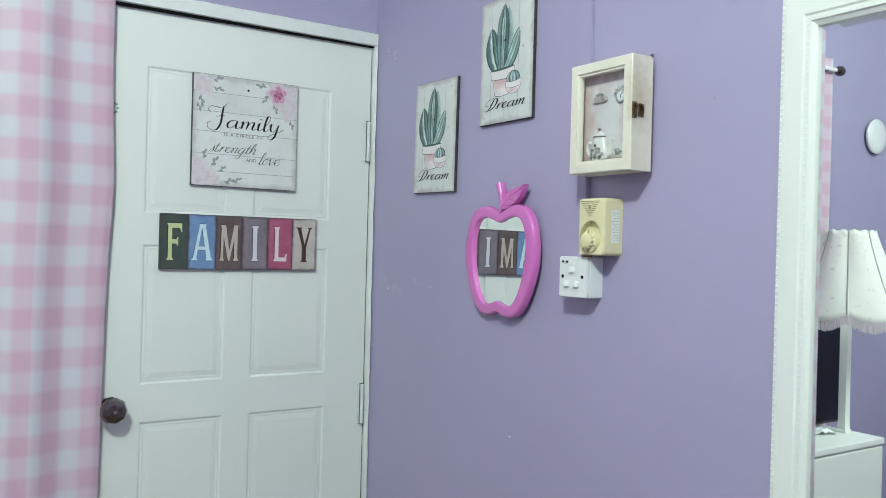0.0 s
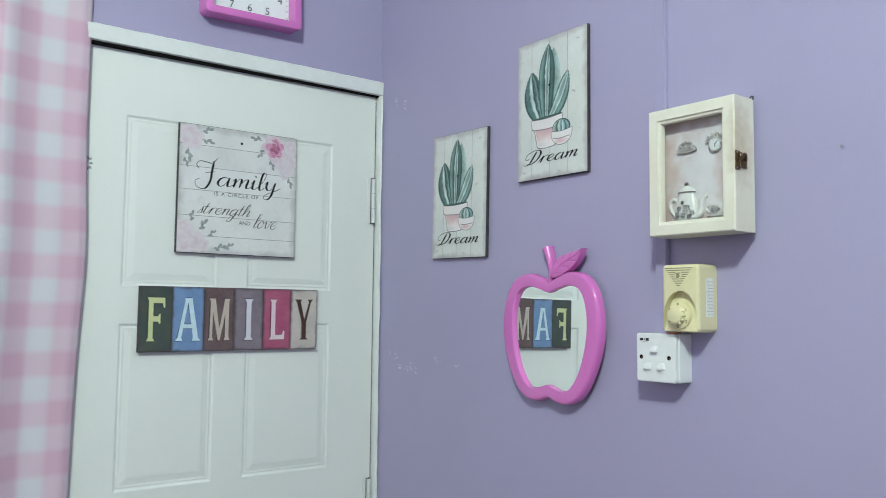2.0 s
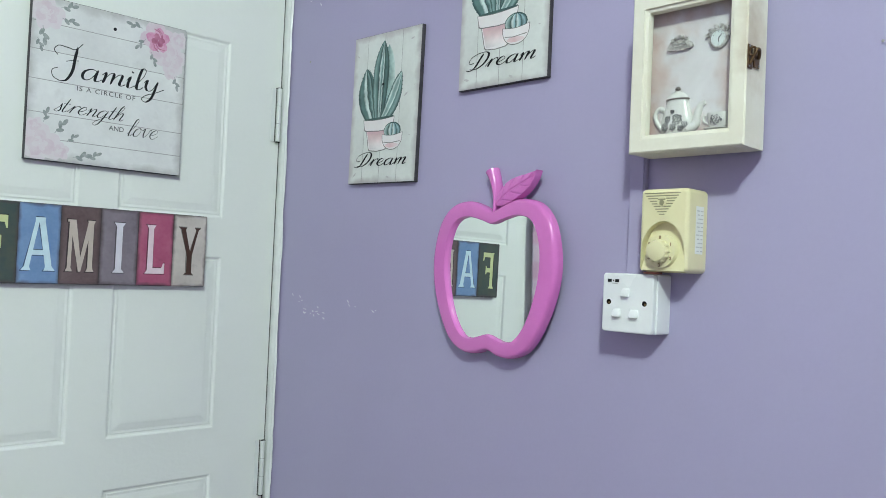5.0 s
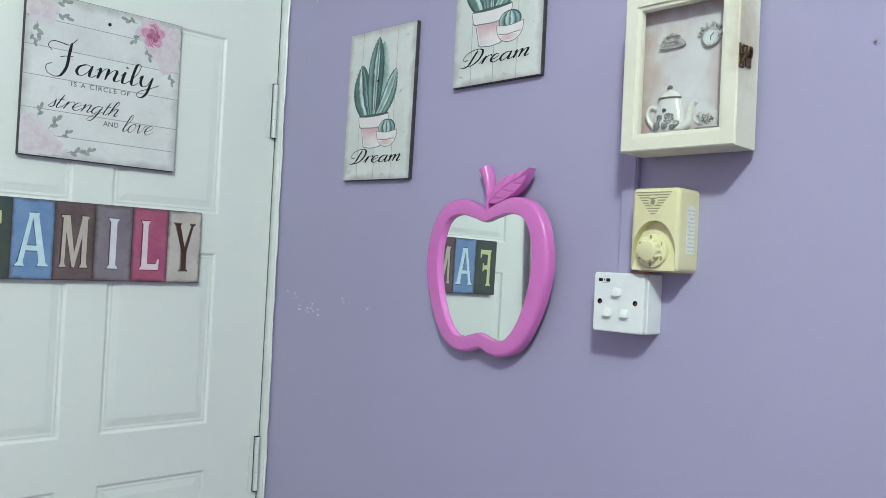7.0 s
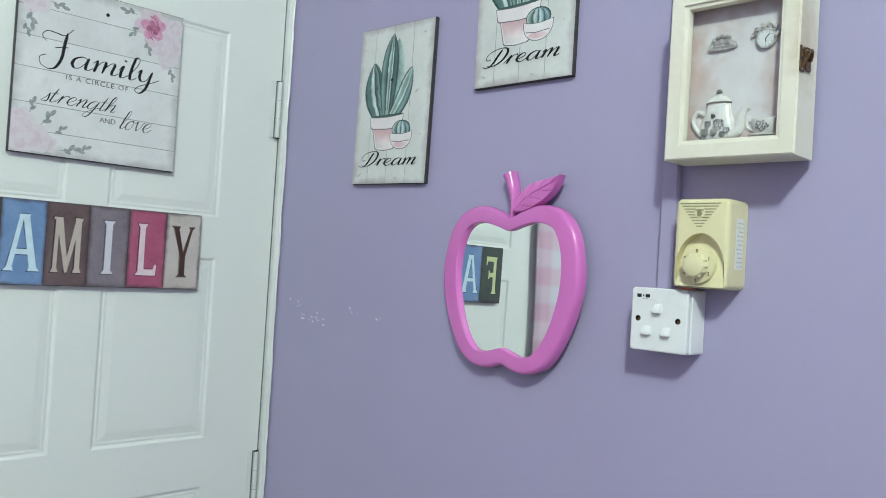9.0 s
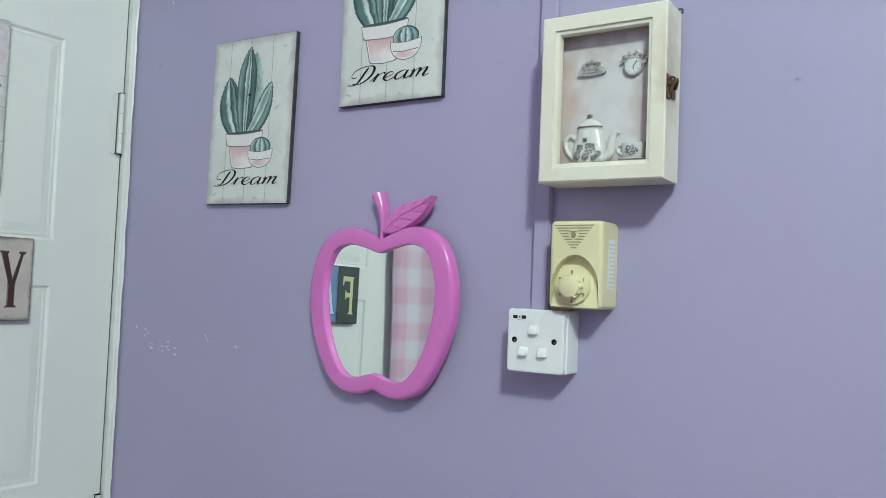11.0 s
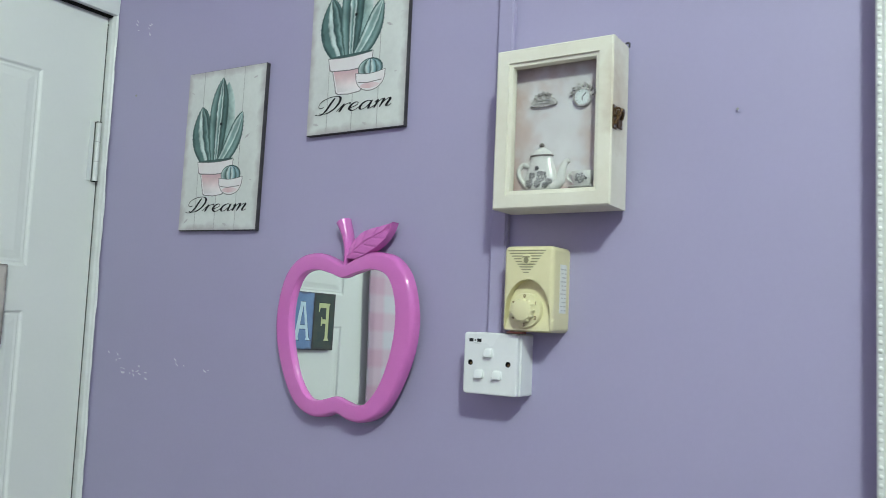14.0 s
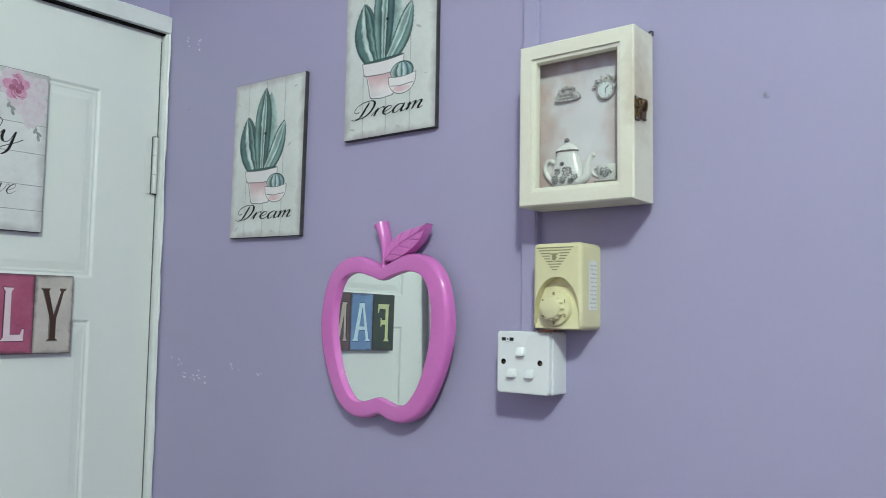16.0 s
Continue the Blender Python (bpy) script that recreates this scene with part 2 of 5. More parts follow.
def on_east(y, z, x=EAST):
    """Local u runs to the viewer's right along the east wall, v up, w out of the wall."""
    return Matrix(((0, 0, -1, x), (-1, 0, 0, y), (0, 1, 0, z), (0, 0, 0, 1)))


def on_north(x, z, y=NORTH):
    return Matrix(((1, 0, 0, x), (0, 0, -1, y), (0, 1, 0, z), (0, 0, 0, 1)))


def box(lo, hi, bevel=0.0, seg=2, bm=None):
    bm = bm or bmesh.new()
    vs = bmesh.ops.create_cube(bm, size=1)["verts"]
    for v in vs:
        v.co = Vector([(a + b) / 2 + c * (b - a) for a, b, c in zip(lo, hi, v.co)])
    if bevel:
        es = list({e for v in vs for e in v.link_edges})
        bmesh.ops.bevel(bm, geom=es, offset=bevel, segments=seg, profile=0.5, affect="EDGES")
    return bm


def plate(points, w0, w1, bevel=0.0, bm=None):
    """A flat shape in u, v with thickness from w0 up to w1."""
    bm = bm or bmesh.new()
    lo = [bm.verts.new((u, v, w0)) for u, v in points]
    hi = [bm.verts.new((u, v, w1)) for u, v in points]
    n = len(points)
    top = bm.faces.new(hi)
    bm.faces.new(lo[::-1])
    for i in range(n):
        bm.faces.new((lo[i], lo[(i + 1) % n], hi[(i + 1) % n], hi[i]))
    if bevel:
        bmesh.ops.bevel(bm, geom=list(top.edges), offset=bevel, segments=2, profile=0.5, affect="EDGES")
    return bm


def loft(loops, close_first=False, close_last=False, bm=None):
    """Closed loops of equal count, skinned one to the next."""
    bm = bm or bmesh.new()
    rings = [[bm.verts.new(p) for p in loop] for loop in loops]
    for a, b in zip(rings, rings[1:]):
        for i in range(len(a)):
            j = (i + 1) % len(a)
            bm.faces.new((a[i], a[j], b[j], b[i]))
    if close_first:
        bm.faces.new(rings[0][::-1])
    if close_last:
        bm.faces.new(rings[-1])
    return bm


def lathe(profile, n=24, axis="Z", centre=(0, 0, 0), bm=None, flat=1.0):
    """Radius and height pairs turned about an axis; flat squashes the far direction."""
    loops = []
    for r, h in profile:
        ring = []
        for i in range(n):
            a = 2 * math.pi * i / n
            p = (r * math.cos(a), r * math.sin(a) * flat, h)
            if axis == "Y":
                p = (p[0], h, -p[1])
            if axis == "X":
                p = (h, p[0], p[1])
            ring.append(tuple(c + d for c, d in zip(centre, p)))
        loops.append(ring)
    return loft(loops, True, True, bm)


def tube(path, radii, n=10, bm=None):
    """A tube along a path; radii one or many."""
    path = [Vector(p) for p in path]
    if not isinstance(radii, (list, tuple)):
        radii = [radii] * len(path)
    loops = []
    for i, p in enumerate(path):
        d = (path[min(i + 1, len(path) - 1)] - path[max(i - 1, 0)]).normalized()
        side = d.cross(Vector((0.13, 0.21, 0.97))).normalized()
        up = d.cross(side)
        loops.append([p + radii[i] * (math.cos(2 * math.pi * k / n) * side + math.sin(2 * math.pi * k / n) * up) for k in range(n)])
    return loft(loops, True, True, bm)


def spline(points, n=8, closed=True):
    """Catmull-Rom through control points."""
    out, c = [], len(points)
    spans = c if closed else c - 1
    for i in range(spans):
        p = [points[(i + k) % c] if closed else points[min(max(i + k, 0), c - 1)] for k in (-1, 0, 1, 2)]
        for j in range(n):
            s = j / n
            out.append(tuple(0.5 * (2 * b + (d - a) * s + (2 * a - 5 * b + 4 * d - e) * s * s + (3 * b - a - 3 * d + e) * s ** 3) for a, b, d, e in zip(*p)))
    if not closed:
        out.append(points[-1])
    return out


def resample(loop, n):
    """n points at even steps round a closed outline."""
    pts = [Vector(p) for p in loop]
    seg = [(pts[(i + 1) % len(pts)] - pts[i]).length for i in range(len(pts))]
    total, out, i, run = sum(seg), [], 0, 0.0
    for k in range(n):
        want = total * k / n
        while run + seg[i] < want:
            run += seg[i]
            i += 1
        out.append(pts[i].lerp(pts[(i + 1) % len(pts)], (want - run) / seg[i]))
    return out


def blob(cu, cv, ru, rv, turn=0.0, n=18, pinch=0.0, wobble=0.0):
    """An oval outline; pinch draws its ends to points."""
    out = []
    for i in range(n):
        a = 2 * math.pi * i / n
        k = 1 - pinch * abs(math.sin(a)) ** 3 * 0.0
        x, y = ru * math.cos(a) * (1 - pinch * abs(math.sin(a)) ** 1.5), rv * math.sin(a) * k
        x *= 1 + wobble * math.sin(5 * a + cu * 400)
        y *= 1 + wobble * math.cos(4 * a + cv * 400)
        c, s = math.cos(turn), math.sin(turn)
        out.append((cu + x * c - y * s, cv + x * s + y * c))
    return out


def ribbon(path, widths, w0, w1, bm=None):
    """A flat pen stroke in u, v."""
    pts = [Vector(p) for p in path]
    left, right = [], []
    for i, p in enumerate(pts):
        d = (pts[min(i + 1, len(pts) - 1)] - pts[max(i - 1, 0)]).normalized()
        nrm, h = Vector((-d.y, d.x)), (widths[i] if isinstance(widths, (list, tuple)) else widths) / 2
        left.append(p + nrm * h)
        right.append(p - nrm * h)
    return plate([tuple(p) for p in left + right[::-1]], w0, w1, bm=bm)


def rounded(w, h, r, n=5, u0=0.0, v0=0.0):
    out = []
    for cx, cy, a in ((w - r, h - r, 0), (r, h - r, 90), (r, r, 180), (w - r, r, 270)):
        for k in range(n + 1):
            t = radians(a + 90 * k / n)
            out.append((u0 + cx + r * math.cos(t), v0 + cy + r * math.sin(t)))
    return out


def words(text, u, v, w, size, material, parent, name="lettering", shear=0.0, wide=1.0, bold=0.0, turn=0.0, align="LEFT", space=1.0):
    cu = bpy.data.curves.new("text", "FONT")
    cu.body, cu.size, cu.shear, cu.offset, cu.extrude = text, size, shear, bold, 0.0003
    cu.align_x, cu.space_character, cu.resolution_u = align, space, 4
    ob = new("text", cu)
    me = bpy.data.meshes.new_from_object(ob.evaluated_get(bpy.context.evaluated_depsgraph_get()))
    bpy.data.objects.remove(ob)
    me.transform(pose(u, v, w, 0, 0, turn) @ Matrix.Diagonal((wide, 1, 1, 1)))
    me.materials.clear()
    me.materials.append(material)
    me.name = name
    o = new(name, me)
    o.parent = parent
    return o


# ---- pen-written script: each letter a few strokes, x-height 1 ----
SCRIPT = {
    "D": (1.50, [[(1.00, 1.90), (0.86, 1.30), (0.74, 0.60), (0.58, 0.10)], [(0.58, 0.10), (0.42, -0.10), (0.19, -0.12), (-0.02, 0.02)], [(0.42, 0.86), (0.16, 0.78), (0.00, 1.10), (0.12, 1.65), (0.56, 2.02), (1.07, 2.10), (1.39, 1.85), (1.46, 1.25), (1.28, 0.55), (0.93, 0.08), (0.56, -0.02), (0.26, 0.10)]]),
    "r": (0.80, [[(0.0, 0.1), (0.36, 1.0)], [(0.38, 1.0), (0.30, 0.5), (0.22, 0.0)], [(0.26, 0.3), (0.48, 0.85), (0.72, 1.02), (0.84, 0.86)]]),
    "e": (0.78, [[(0.0, 0.3), (0.32, 0.45), (0.58, 0.72), (0.52, 0.98), (0.34, 1.0), (0.12, 0.7), (0.08, 0.3), (0.30, 0.0), (0.52, 0.05), (0.80, 0.4)]]),
    "a": (0.98, [[(0.70, 0.88), (0.46, 1.0), (0.15, 0.75), (0.05, 0.3), (0.20, 0.0), (0.45, 0.15), (0.72, 0.8)], [(0.76, 1.0), (0.68, 0.5), (0.68, 0.08), (0.82, 0.03), (1.0, 0.25)]]),
    "m": (1.22, [[(0.0, 0.7), (0.16, 1.0)], [(0.18, 1.0), (0.15, 0.5), (0.08, 0.0)], [(0.10, 0.25), (0.34, 0.85), (0.50, 1.0), (0.56, 0.8), (0.46, 0.0)], [(0.48, 0.25), (0.74, 0.85), (0.92, 1.0), (0.98, 0.8), (0.90, 0.2), (1.0, 0.02), (1.2, 0.22)]]),
    "n": (0.86, [[(0.0, 0.7), (0.16, 1.0)], [(0.18, 1.0), (0.15, 0.5), (0.08, 0.0)], [(0.10, 0.25), (0.38, 0.88), (0.58, 1.0), (0.62, 0.7), (0.55, 0.15), (0.66, 0.02), (0.86, 0.25)]]),
    "i": (0.44, [[(0.0, 0.6), (0.16, 1.0), (0.10, 0.4), (0.12, 0.05), (0.25, 0.02), (0.44, 0.28)], [(0.24, 1.50), (0.22, 1.38)]]),
    "l": (0.46, [[(0.0, 0.2), (0.35, 1.1), (0.46, 1.75), (0.34, 1.98)], [(0.34, 1.98), (0.22, 1.7), (0.12, 0.6), (0.14, 0.05), (0.28, 0.02), (0.46, 0.28)]]),
    "y": (0.95, [[(0.0, 0.7), (0.15, 1.0), (0.12, 0.4), (0.25, 0.05), (0.48, 0.2), (0.68, 0.95)], [(0.72, 1.0), (0.62, 0.2), (0.50, -0.6), (0.25, -1.0), (0.02, -0.8), (0.2, -0.4), (0.7, 0.0), (1.1, 0.4)]]),
    "s": (0.55, [[(0.0, 0.1), (0.30, 0.7), (0.36, 1.08)], [(0.36, 1.08), (0.42, 0.6), (0.44, 0.2), (0.24, 0.0), (0.04, 0.1)]]),
    "t": (0.50, [[(0.26, 1.7), (0.16, 0.8), (0.12, 0.15), (0.28, 0.02), (0.48, 0.28)], [(-0.06, 1.05), (0.46, 1.1)]]),
    "g": (0.95, [[(0.70, 0.88), (0.46, 1.0), (0.15, 0.75), (0.05, 0.3), (0.20, 0.0), (0.45, 0.15), (0.72, 0.8)], [(0.76, 1.0), (0.64, 0.2), (0.46, -0.7), (0.20, -1.0), (0.0, -0.75), (0.3, -0.25), (0.95, 0.3)]]),
    "h": (0.86, [[(0.0, 0.2), (0.35, 1.2), (0.46, 1.75), (0.34, 1.98)], [(0.34, 1.98), (0.20, 1.5), (0.06, 0.0)], [(0.10, 0.25), (0.38, 0.88), (0.58, 1.0), (0.62, 0.7), (0.55, 0.15), (0.66, 0.02), (0.86, 0.25)]]),
    "o": (0.72, [[(0.45, 1.0), (0.15, 0.8), (0.05, 0.3), (0.25, 0.0), (0.50, 0.2), (0.58, 0.7), (0.40, 1.0), (0.58, 0.84), (0.78, 0.86)]]),
    "v": (0.75, [[(0.0, 0.75), (0.15, 1.0), (0.20, 0.4), (0.30, 0.02)], [(0.30, 0.02), (0.55, 0.4), (0.64, 0.95), (0.82, 0.88)]]),
}


def pen(strokes, w, thin, thick, material, parent):
    """Strokes of a pointed pen: hairlines on the way up, swelling on the way down."""
    bm = bmesh.new()
    for st in strokes:
        line = spline(st, 7, False)
        pts, pairs = [Vector(p) for p in line], []
        for i, p in enumerate(pts):
            d = (pts[min(i + 1, len(pts) - 1)] - pts[max(i - 1, 0)]).normalized()
            end = min(i, len(pts) - 1 - i) / (len(pts) * 0.22)
            half = 0.5 * (thin + (thick - thin) * max(0.0, -d.y) ** 1.3 * min(1.0, 0.25 + end))
            side = Vector((-d.y, d.x)) * half
            pairs.append((bm.verts.new((*(p + side), w)), bm.verts.new((*(p - side), w))))
        for a, b in zip(pairs, pairs[1:]):
            bm.faces.new((a[0], a[1], b[1], b[0]))
        w += 0.000004
    return part("lettering", bm, material, parent)


def script(text, u, v, w, unit, wide, slant, thin, thick, material, parent, first=1.0, rise=0.0):
    """Writes text in joined letters, the baseline climbing by rise."""
    strokes, at = [], 0.0
    for n, ch in enumerate(text):
        adv, lines = SCRIPT[ch]
        k = first if n == 0 else 1.0
        for st in lines:
            strokes.append([(u + unit * k * (x * wide + y * slant) + unit * wide * at, v + unit * k * y + rise * unit * wide * (at + x)) for x, y in st])
        at += adv * k
    return pen(strokes, w, thin, thick, material, parent)


# ---- the room ----
def slab(name, lo, hi, material, label):
    return tagged(part(name, box(lo, hi), material), label, name.split("_")[0], kind="structure")


slab("floor", (WEST - 0.1, SOUTH - 0.1, -0.1), (EAST + 0.1, NORTH + 0.8, 0), FLOOR, "plain pale tiled bedroom floor")
slab("ceiling", (WEST - 0.1, SOUTH - 0.1, TOP), (EAST + 0.1, NORTH + 0.8, TOP + 0.1), CEIL, "plain white painted ceiling")
wall_east = slab("wall_east", (EAST, SOUTH - 0.1, 0), (EAST + 0.1, NORTH + 0.8, TOP), PURPLE, "lilac purple painted wall with small paint chips")
slab("wall_west", (WEST - 0.1, SOUTH - 0.1, 0), (WEST, NORTH + 0.8, TOP), PURPLE, "lilac purple painted wall")
slab("wall_south", (WEST, SOUTH - 0.1, 0), (EAST, SOUTH, TOP), PURPLE, "lilac purple painted wall")
bm = box((WEST, NORTH, 0), (DOOR_L - 0.045, NORTH + 0.12, TOP))
box((DOOR_L - 0.045, NORTH, DOOR_H + 0.037), (EAST, NORTH + 0.12, TOP), bm=bm)
tagged(part("wall_north", bm, PURPLE), "lilac purple painted wall with a door opening", "wall", kind="structure")
slab("wall_hall", (DOOR_L - 0.3, NORTH + 0.7, 0), (EAST, NORTH + 0.78, TOP), CEIL, "plain wall behind the closed door")


# ---- door ----
def door_panel(u0, v0, u1, v1):
    """Moulded panel: a quirk at the edge, a groove, then a raised field."""
    prof = [(0.0, 0.0), (0.0020, -0.0008), (0.0045, -0.0028), (0.0070, -0.0034), (0.0095, -0.0026), (0.0120, -0.0030), (0.0140, -0.0032), (0.0240, -0.0018), (0.0280, -0.0011), (0.031, -0.0010)]
    loops = [[(u0 + d, v0 + d, w), (u1 - d, v0 + d, w), (u1 - d, v1 - d, w), (u0 + d, v1 - d, w)] for d, w in prof]
    return loft(loops, False, True)


def build_door():
    width, high = DOOR_R - DOOR_L, 2.0575
    door = thing("door_1", on_north(DOOR_L, 0, LEAF), "closed white six-panel moulded door with dark round knob", "door", kind="structure")
    us = [0.004, 0.114, 0.334, 0.408, 0.638, width - 0.003]
    vs = [0.008, 0.150, 0.987, 1.085, 1.449, 1.531, 1.912, high]
    bm = bmesh.new()
    grid = [[bm.verts.new((u, v - (0.0035 * (1 - u / width) if v == high else 0), 0)) for u in us] for v in vs]
    for j in range(len(vs) - 1):
        for i in range(len(us) - 1):
            if not (i in (1, 3) and j in (1, 3, 5)):
                bm.faces.new((grid[j][i], grid[j][i + 1], grid[j + 1][i + 1], grid[j + 1][i]))
    rim = [grid[0][i] for i in range(len(us))] + [grid[j][-1] for j in range(1, len(vs))] + [grid[-1][i] for i in range(len(us) - 2, -1, -1)] + [grid[j][0] for j in range(len(vs) - 2, 0, -1)]
    back = [bm.verts.new((v.co.x, v.co.y, -0.04)) for v in rim]
    for i in range(len(rim)):
        j = (i + 1) % len(rim)
        bm.faces.new((rim[i], back[i], back[j], rim[j]))
    bm.faces.new(back)
    leaf = part("leaf", bm, WHITE, door)
    for j in (1, 3, 5):
        for i in (1, 3):
            part("panel", door_panel(us[i], vs[j], us[i + 1], vs[j + 1]), WHITE, leaf)
    # knob: rose, neck and a flattened ball
    kc = (0.044, 1.030)
    prof = [(0.030, 0.0), (0.030, 0.004), (0.026, 0.008), (0.014, 0.010), (0.013, 0.020), (0.022, 0.026), (0.0325, 0.034), (0.0340, 0.043), (0.0290, 0.054), (0.018, 0.060), (0.0060, 0.061)]
    part("door_knob", lathe(prof, 9, centre=(kc[0], kc[1], 0)), DARKMETAL, door, "dark glossy faceted round knob")
    part("keyhole", lathe([(0.005, 0.0605), (0.005, 0.0618), (0.003, 0.0618)], 12, centre=(kc[0], kc[1], 0)), STEEL, door)
    # hinges painted over in white
    ku = width - 0.0090
    for v in (0.24, 0.985, 1.774):
        h = part("hinge", tube([(ku, v - 0.060 + 0.02 * k, 0.0060) for k in range(7)], 0.0048, 10), CASING, door, "painted butt hinge", smooth=True)
        part("hinge_leaf", box((ku - 0.016, v - 0.060, 0.0), (ku - 0.004, v + 0.060, 0.0020)), CASING, h)
        # dark line along the knuckle: shade laid on as a thin grey strip
        part("hinge_gap", box((ku - 0.0068, v - 0.061, 0.0), (ku - 0.0050, v + 0.061, 0.0030)), SHADEGREY, h)
        for end in (-0.0612, 0.0605):
            part("knuckle_gap", box((ku - 0.0058, v + end - 0.0006, 0.003), (ku + 0.0040, v + end + 0.0006, 0.0105)), DARK, h)
        for end in (-0.02, 0.02):
            part("knuckle_seam", lathe([(0.0049, -0.0004), (0.0050, 0.0), (0.0049, 0.0004)], 10, "Y", (ku, v + end, 0.0060)), GROOVE, h)
    return door


build_door()
frame_mat = on_north(0, 0, NORTH)
trim = thing("door_frame", frame_mat, "white painted wooden door casing with uneven paint edge", "door frame", kind="structure")


def casing(u0, v0, u1, v1, along):
    """Casing board with a slightly wavering painted edge and a rebate towards the leaf."""
    bm = bmesh.new()
    n = 170
    loops = []
    for i in range(n + 1):
        s = i / n
        wob = 0.0026 * noise.noise((s * 23.0, u0 * 7, 3.1)) + 0.0018 * noise.noise((s * 71.0, v0, 9.0)) + 0.0012 * noise.noise((s * 190.0, v0, 4.0))
        if along == "v":
            v = v0 + (v1 - v0) * s
            loops.append([(u0, v, -0.06), (u0, v, 0.004), (u0 + 0.002, v, 0.008), (u0 + 0.003, v, 0.013), (u1 - 0.002 + wob, v, 0.015), (u1 + wob, v, 0.012), (u1, v, -0.06)])
        else:
            u = u0 + (u1 - u0) * s
            loops.append([(u, v0, -0.06), (u, v0, 0.004), (u, v0, 0.0075), (u, v0 + 0.002, 0.013), (u, v1 - 0.003 + 0.5 * wob, 0.015), (u, v1 + 0.5 * wob, 0.012), (u, v1, -0.06)])
    return loft(loops, True, True, bm)


part("jamb", casing(DOOR_R, 0, EAST - 0.0015, DOOR_H, "v"), CASING, trim)
part("head", casing(DOOR_L - 0.045, DOOR_H, EAST - 0.0015, DOOR_H + 0.037, "u"), CASING, trim)
part("jamb", box((DOOR_L - 0.045, 0, -0.06), (DOOR_L, DOOR_H, 0.014), 0.002), CASING, trim)
# stops behind the leaf, near-black so their colour carries the gap's shade
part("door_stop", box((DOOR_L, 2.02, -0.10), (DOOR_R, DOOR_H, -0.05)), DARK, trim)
# dark strips fill the gaps at head and hinge side in place of shade
part("seal", plate([(DOOR_L, 2.0535), (DOOR_R, 2.0570), (DOOR_R, DOOR_H - 0.0003), (DOOR_L, DOOR_H - 0.0003)], -0.030, 0.0055), DARK, trim, "black strip standing for shade in the gap above the leaf")
part("seal", box((DOOR_R - 0.0032, 0.01, -0.030), (DOOR_R + 0.0008, 2.045, -0.0078)), SHADEGREY, trim, "grey strip standing for shade in the hinge-side gap")
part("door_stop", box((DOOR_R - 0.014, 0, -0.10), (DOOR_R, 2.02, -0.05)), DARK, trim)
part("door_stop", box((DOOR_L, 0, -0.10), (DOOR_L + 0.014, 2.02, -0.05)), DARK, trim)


# ---- printed wall signs ----
def planked_board(root, w, h, cuts, along, thick, face):
    """A board whose printed face is split in planks by fine grooves."""
    part("backing", box((0, 0, 0), (w, h, thick - 0.0012), 0.0008, 1), EDGE, root, "dark painted edge")
    full = h if along == "u" else w
    marks = [0.0, *cuts, 1.0]
    for a, b in zip(marks, marks[1:]):
        g = 0.0007
        lo, hi = a * full + (g if a > 0 else 0.0012), b * full - (g if b < 1 else 0.0012)
        pts = [(0.0012, lo), (w - 0.0012, lo), (w - 0.0012, hi), (0.0012, hi)] if along == "u" else [(lo, 0.0012), (hi, 0.0012), (hi, h - 0.0012), (lo, h - 0.0012)]
        part("plank", plate(pts, thick - 0.0012, thick), face, root)
        if b < 1:
            c = b * full
            lo2, hi2 = ((0.0014, c - 0.0009, thick - 0.0012), (w - 0.0014, c + 0.0009, thick - 0.0003)) if along == "u" else ((c - 0.0009, 0.0014, thick - 0.0012), (c + 0.0009, h - 0.0014, thick - 0.0003))
            part("groove", box(lo2, hi2), GROOVE, root)


def inside(outline, w=0.298, h=0.300):
    """Keeps a printed outline on the square board."""
    return [(min(max(u, 0.0015), w - 0.0015), min(max(v, 0.0015), h - 0.0015)) for u, v in outline]


def rose(root, cu, cv, r, deep, w, seed):
    """A printed rose: rings of overlapping petals."""
    rng = random.Random(seed)
    mats = (BLUSH, ROSE, ROSEDEEP) if deep else (BLUSHLIGHT, BLUSH, BLUSHLIGHT)
    layer = 0
    for ring, (k, count) in enumerate(((1.0, 6), (0.68, 5), (0.38, 4))):
        bm = bmesh.new()
        for i in range(count):
            a = 2 * math.pi * (i + rng.random() * 0.5) / count
            d = r * k * 0.55
            plate(inside(blob(cu + d * math.cos(a), cv + d * math.sin(a), r * k * 0.5, r * k * 0.42, a, 12, wobble=0.07)), w + (layer - 1) * 0.000012, w + 0.000012 * (layer + 1), bm=bm)
            layer += 1
        part("rose_print", bm, mats[ring], root)
    bm = bmesh.new()
    for i in range(4):
        a = rng.random() * 6.28
        p = [(cu + r * 0.16 * k * math.cos(a + 0.5 * k), cv + r * 0.16 * k * math.sin(a + 0.5 * k)) for k in range(1, 5)]
        ribbon(p, r * 0.05, w + layer * 0.000012, w + (layer + 3) * 0.000012, bm)
    part("petal_line", bm, ROSEDEEP if deep else BLUSH, root)


def sprig(root, u, v, a, size, w):
    """A printed twig with leaves."""
    bm = bmesh.new()
    for i in range(3):
        b = a + (0.7 if i % 2 else -0.7) * (i < 2)
        cu, cv = u + size * (0.35 + 0.38 * i) * math.cos(a), v + size * (0.35 + 0.38 * i) * math.sin(a)
        plate(blob(cu + 0.22 * size * math.cos(b), cv + 0.22 * size * math.sin(b), size * 0.34, size * 0.17, b, 12), w + 0.00002 * i, w + 0.00002 * i + 0.00003, bm=bm)
    ribbon([(u, v), (u + size * 1.1 * math.cos(a), v + size * 1.1 * math.sin(a))], size * 0.05, w, w + 0.00008, bm)
    part("leaf_print", bm, SAGE, root)


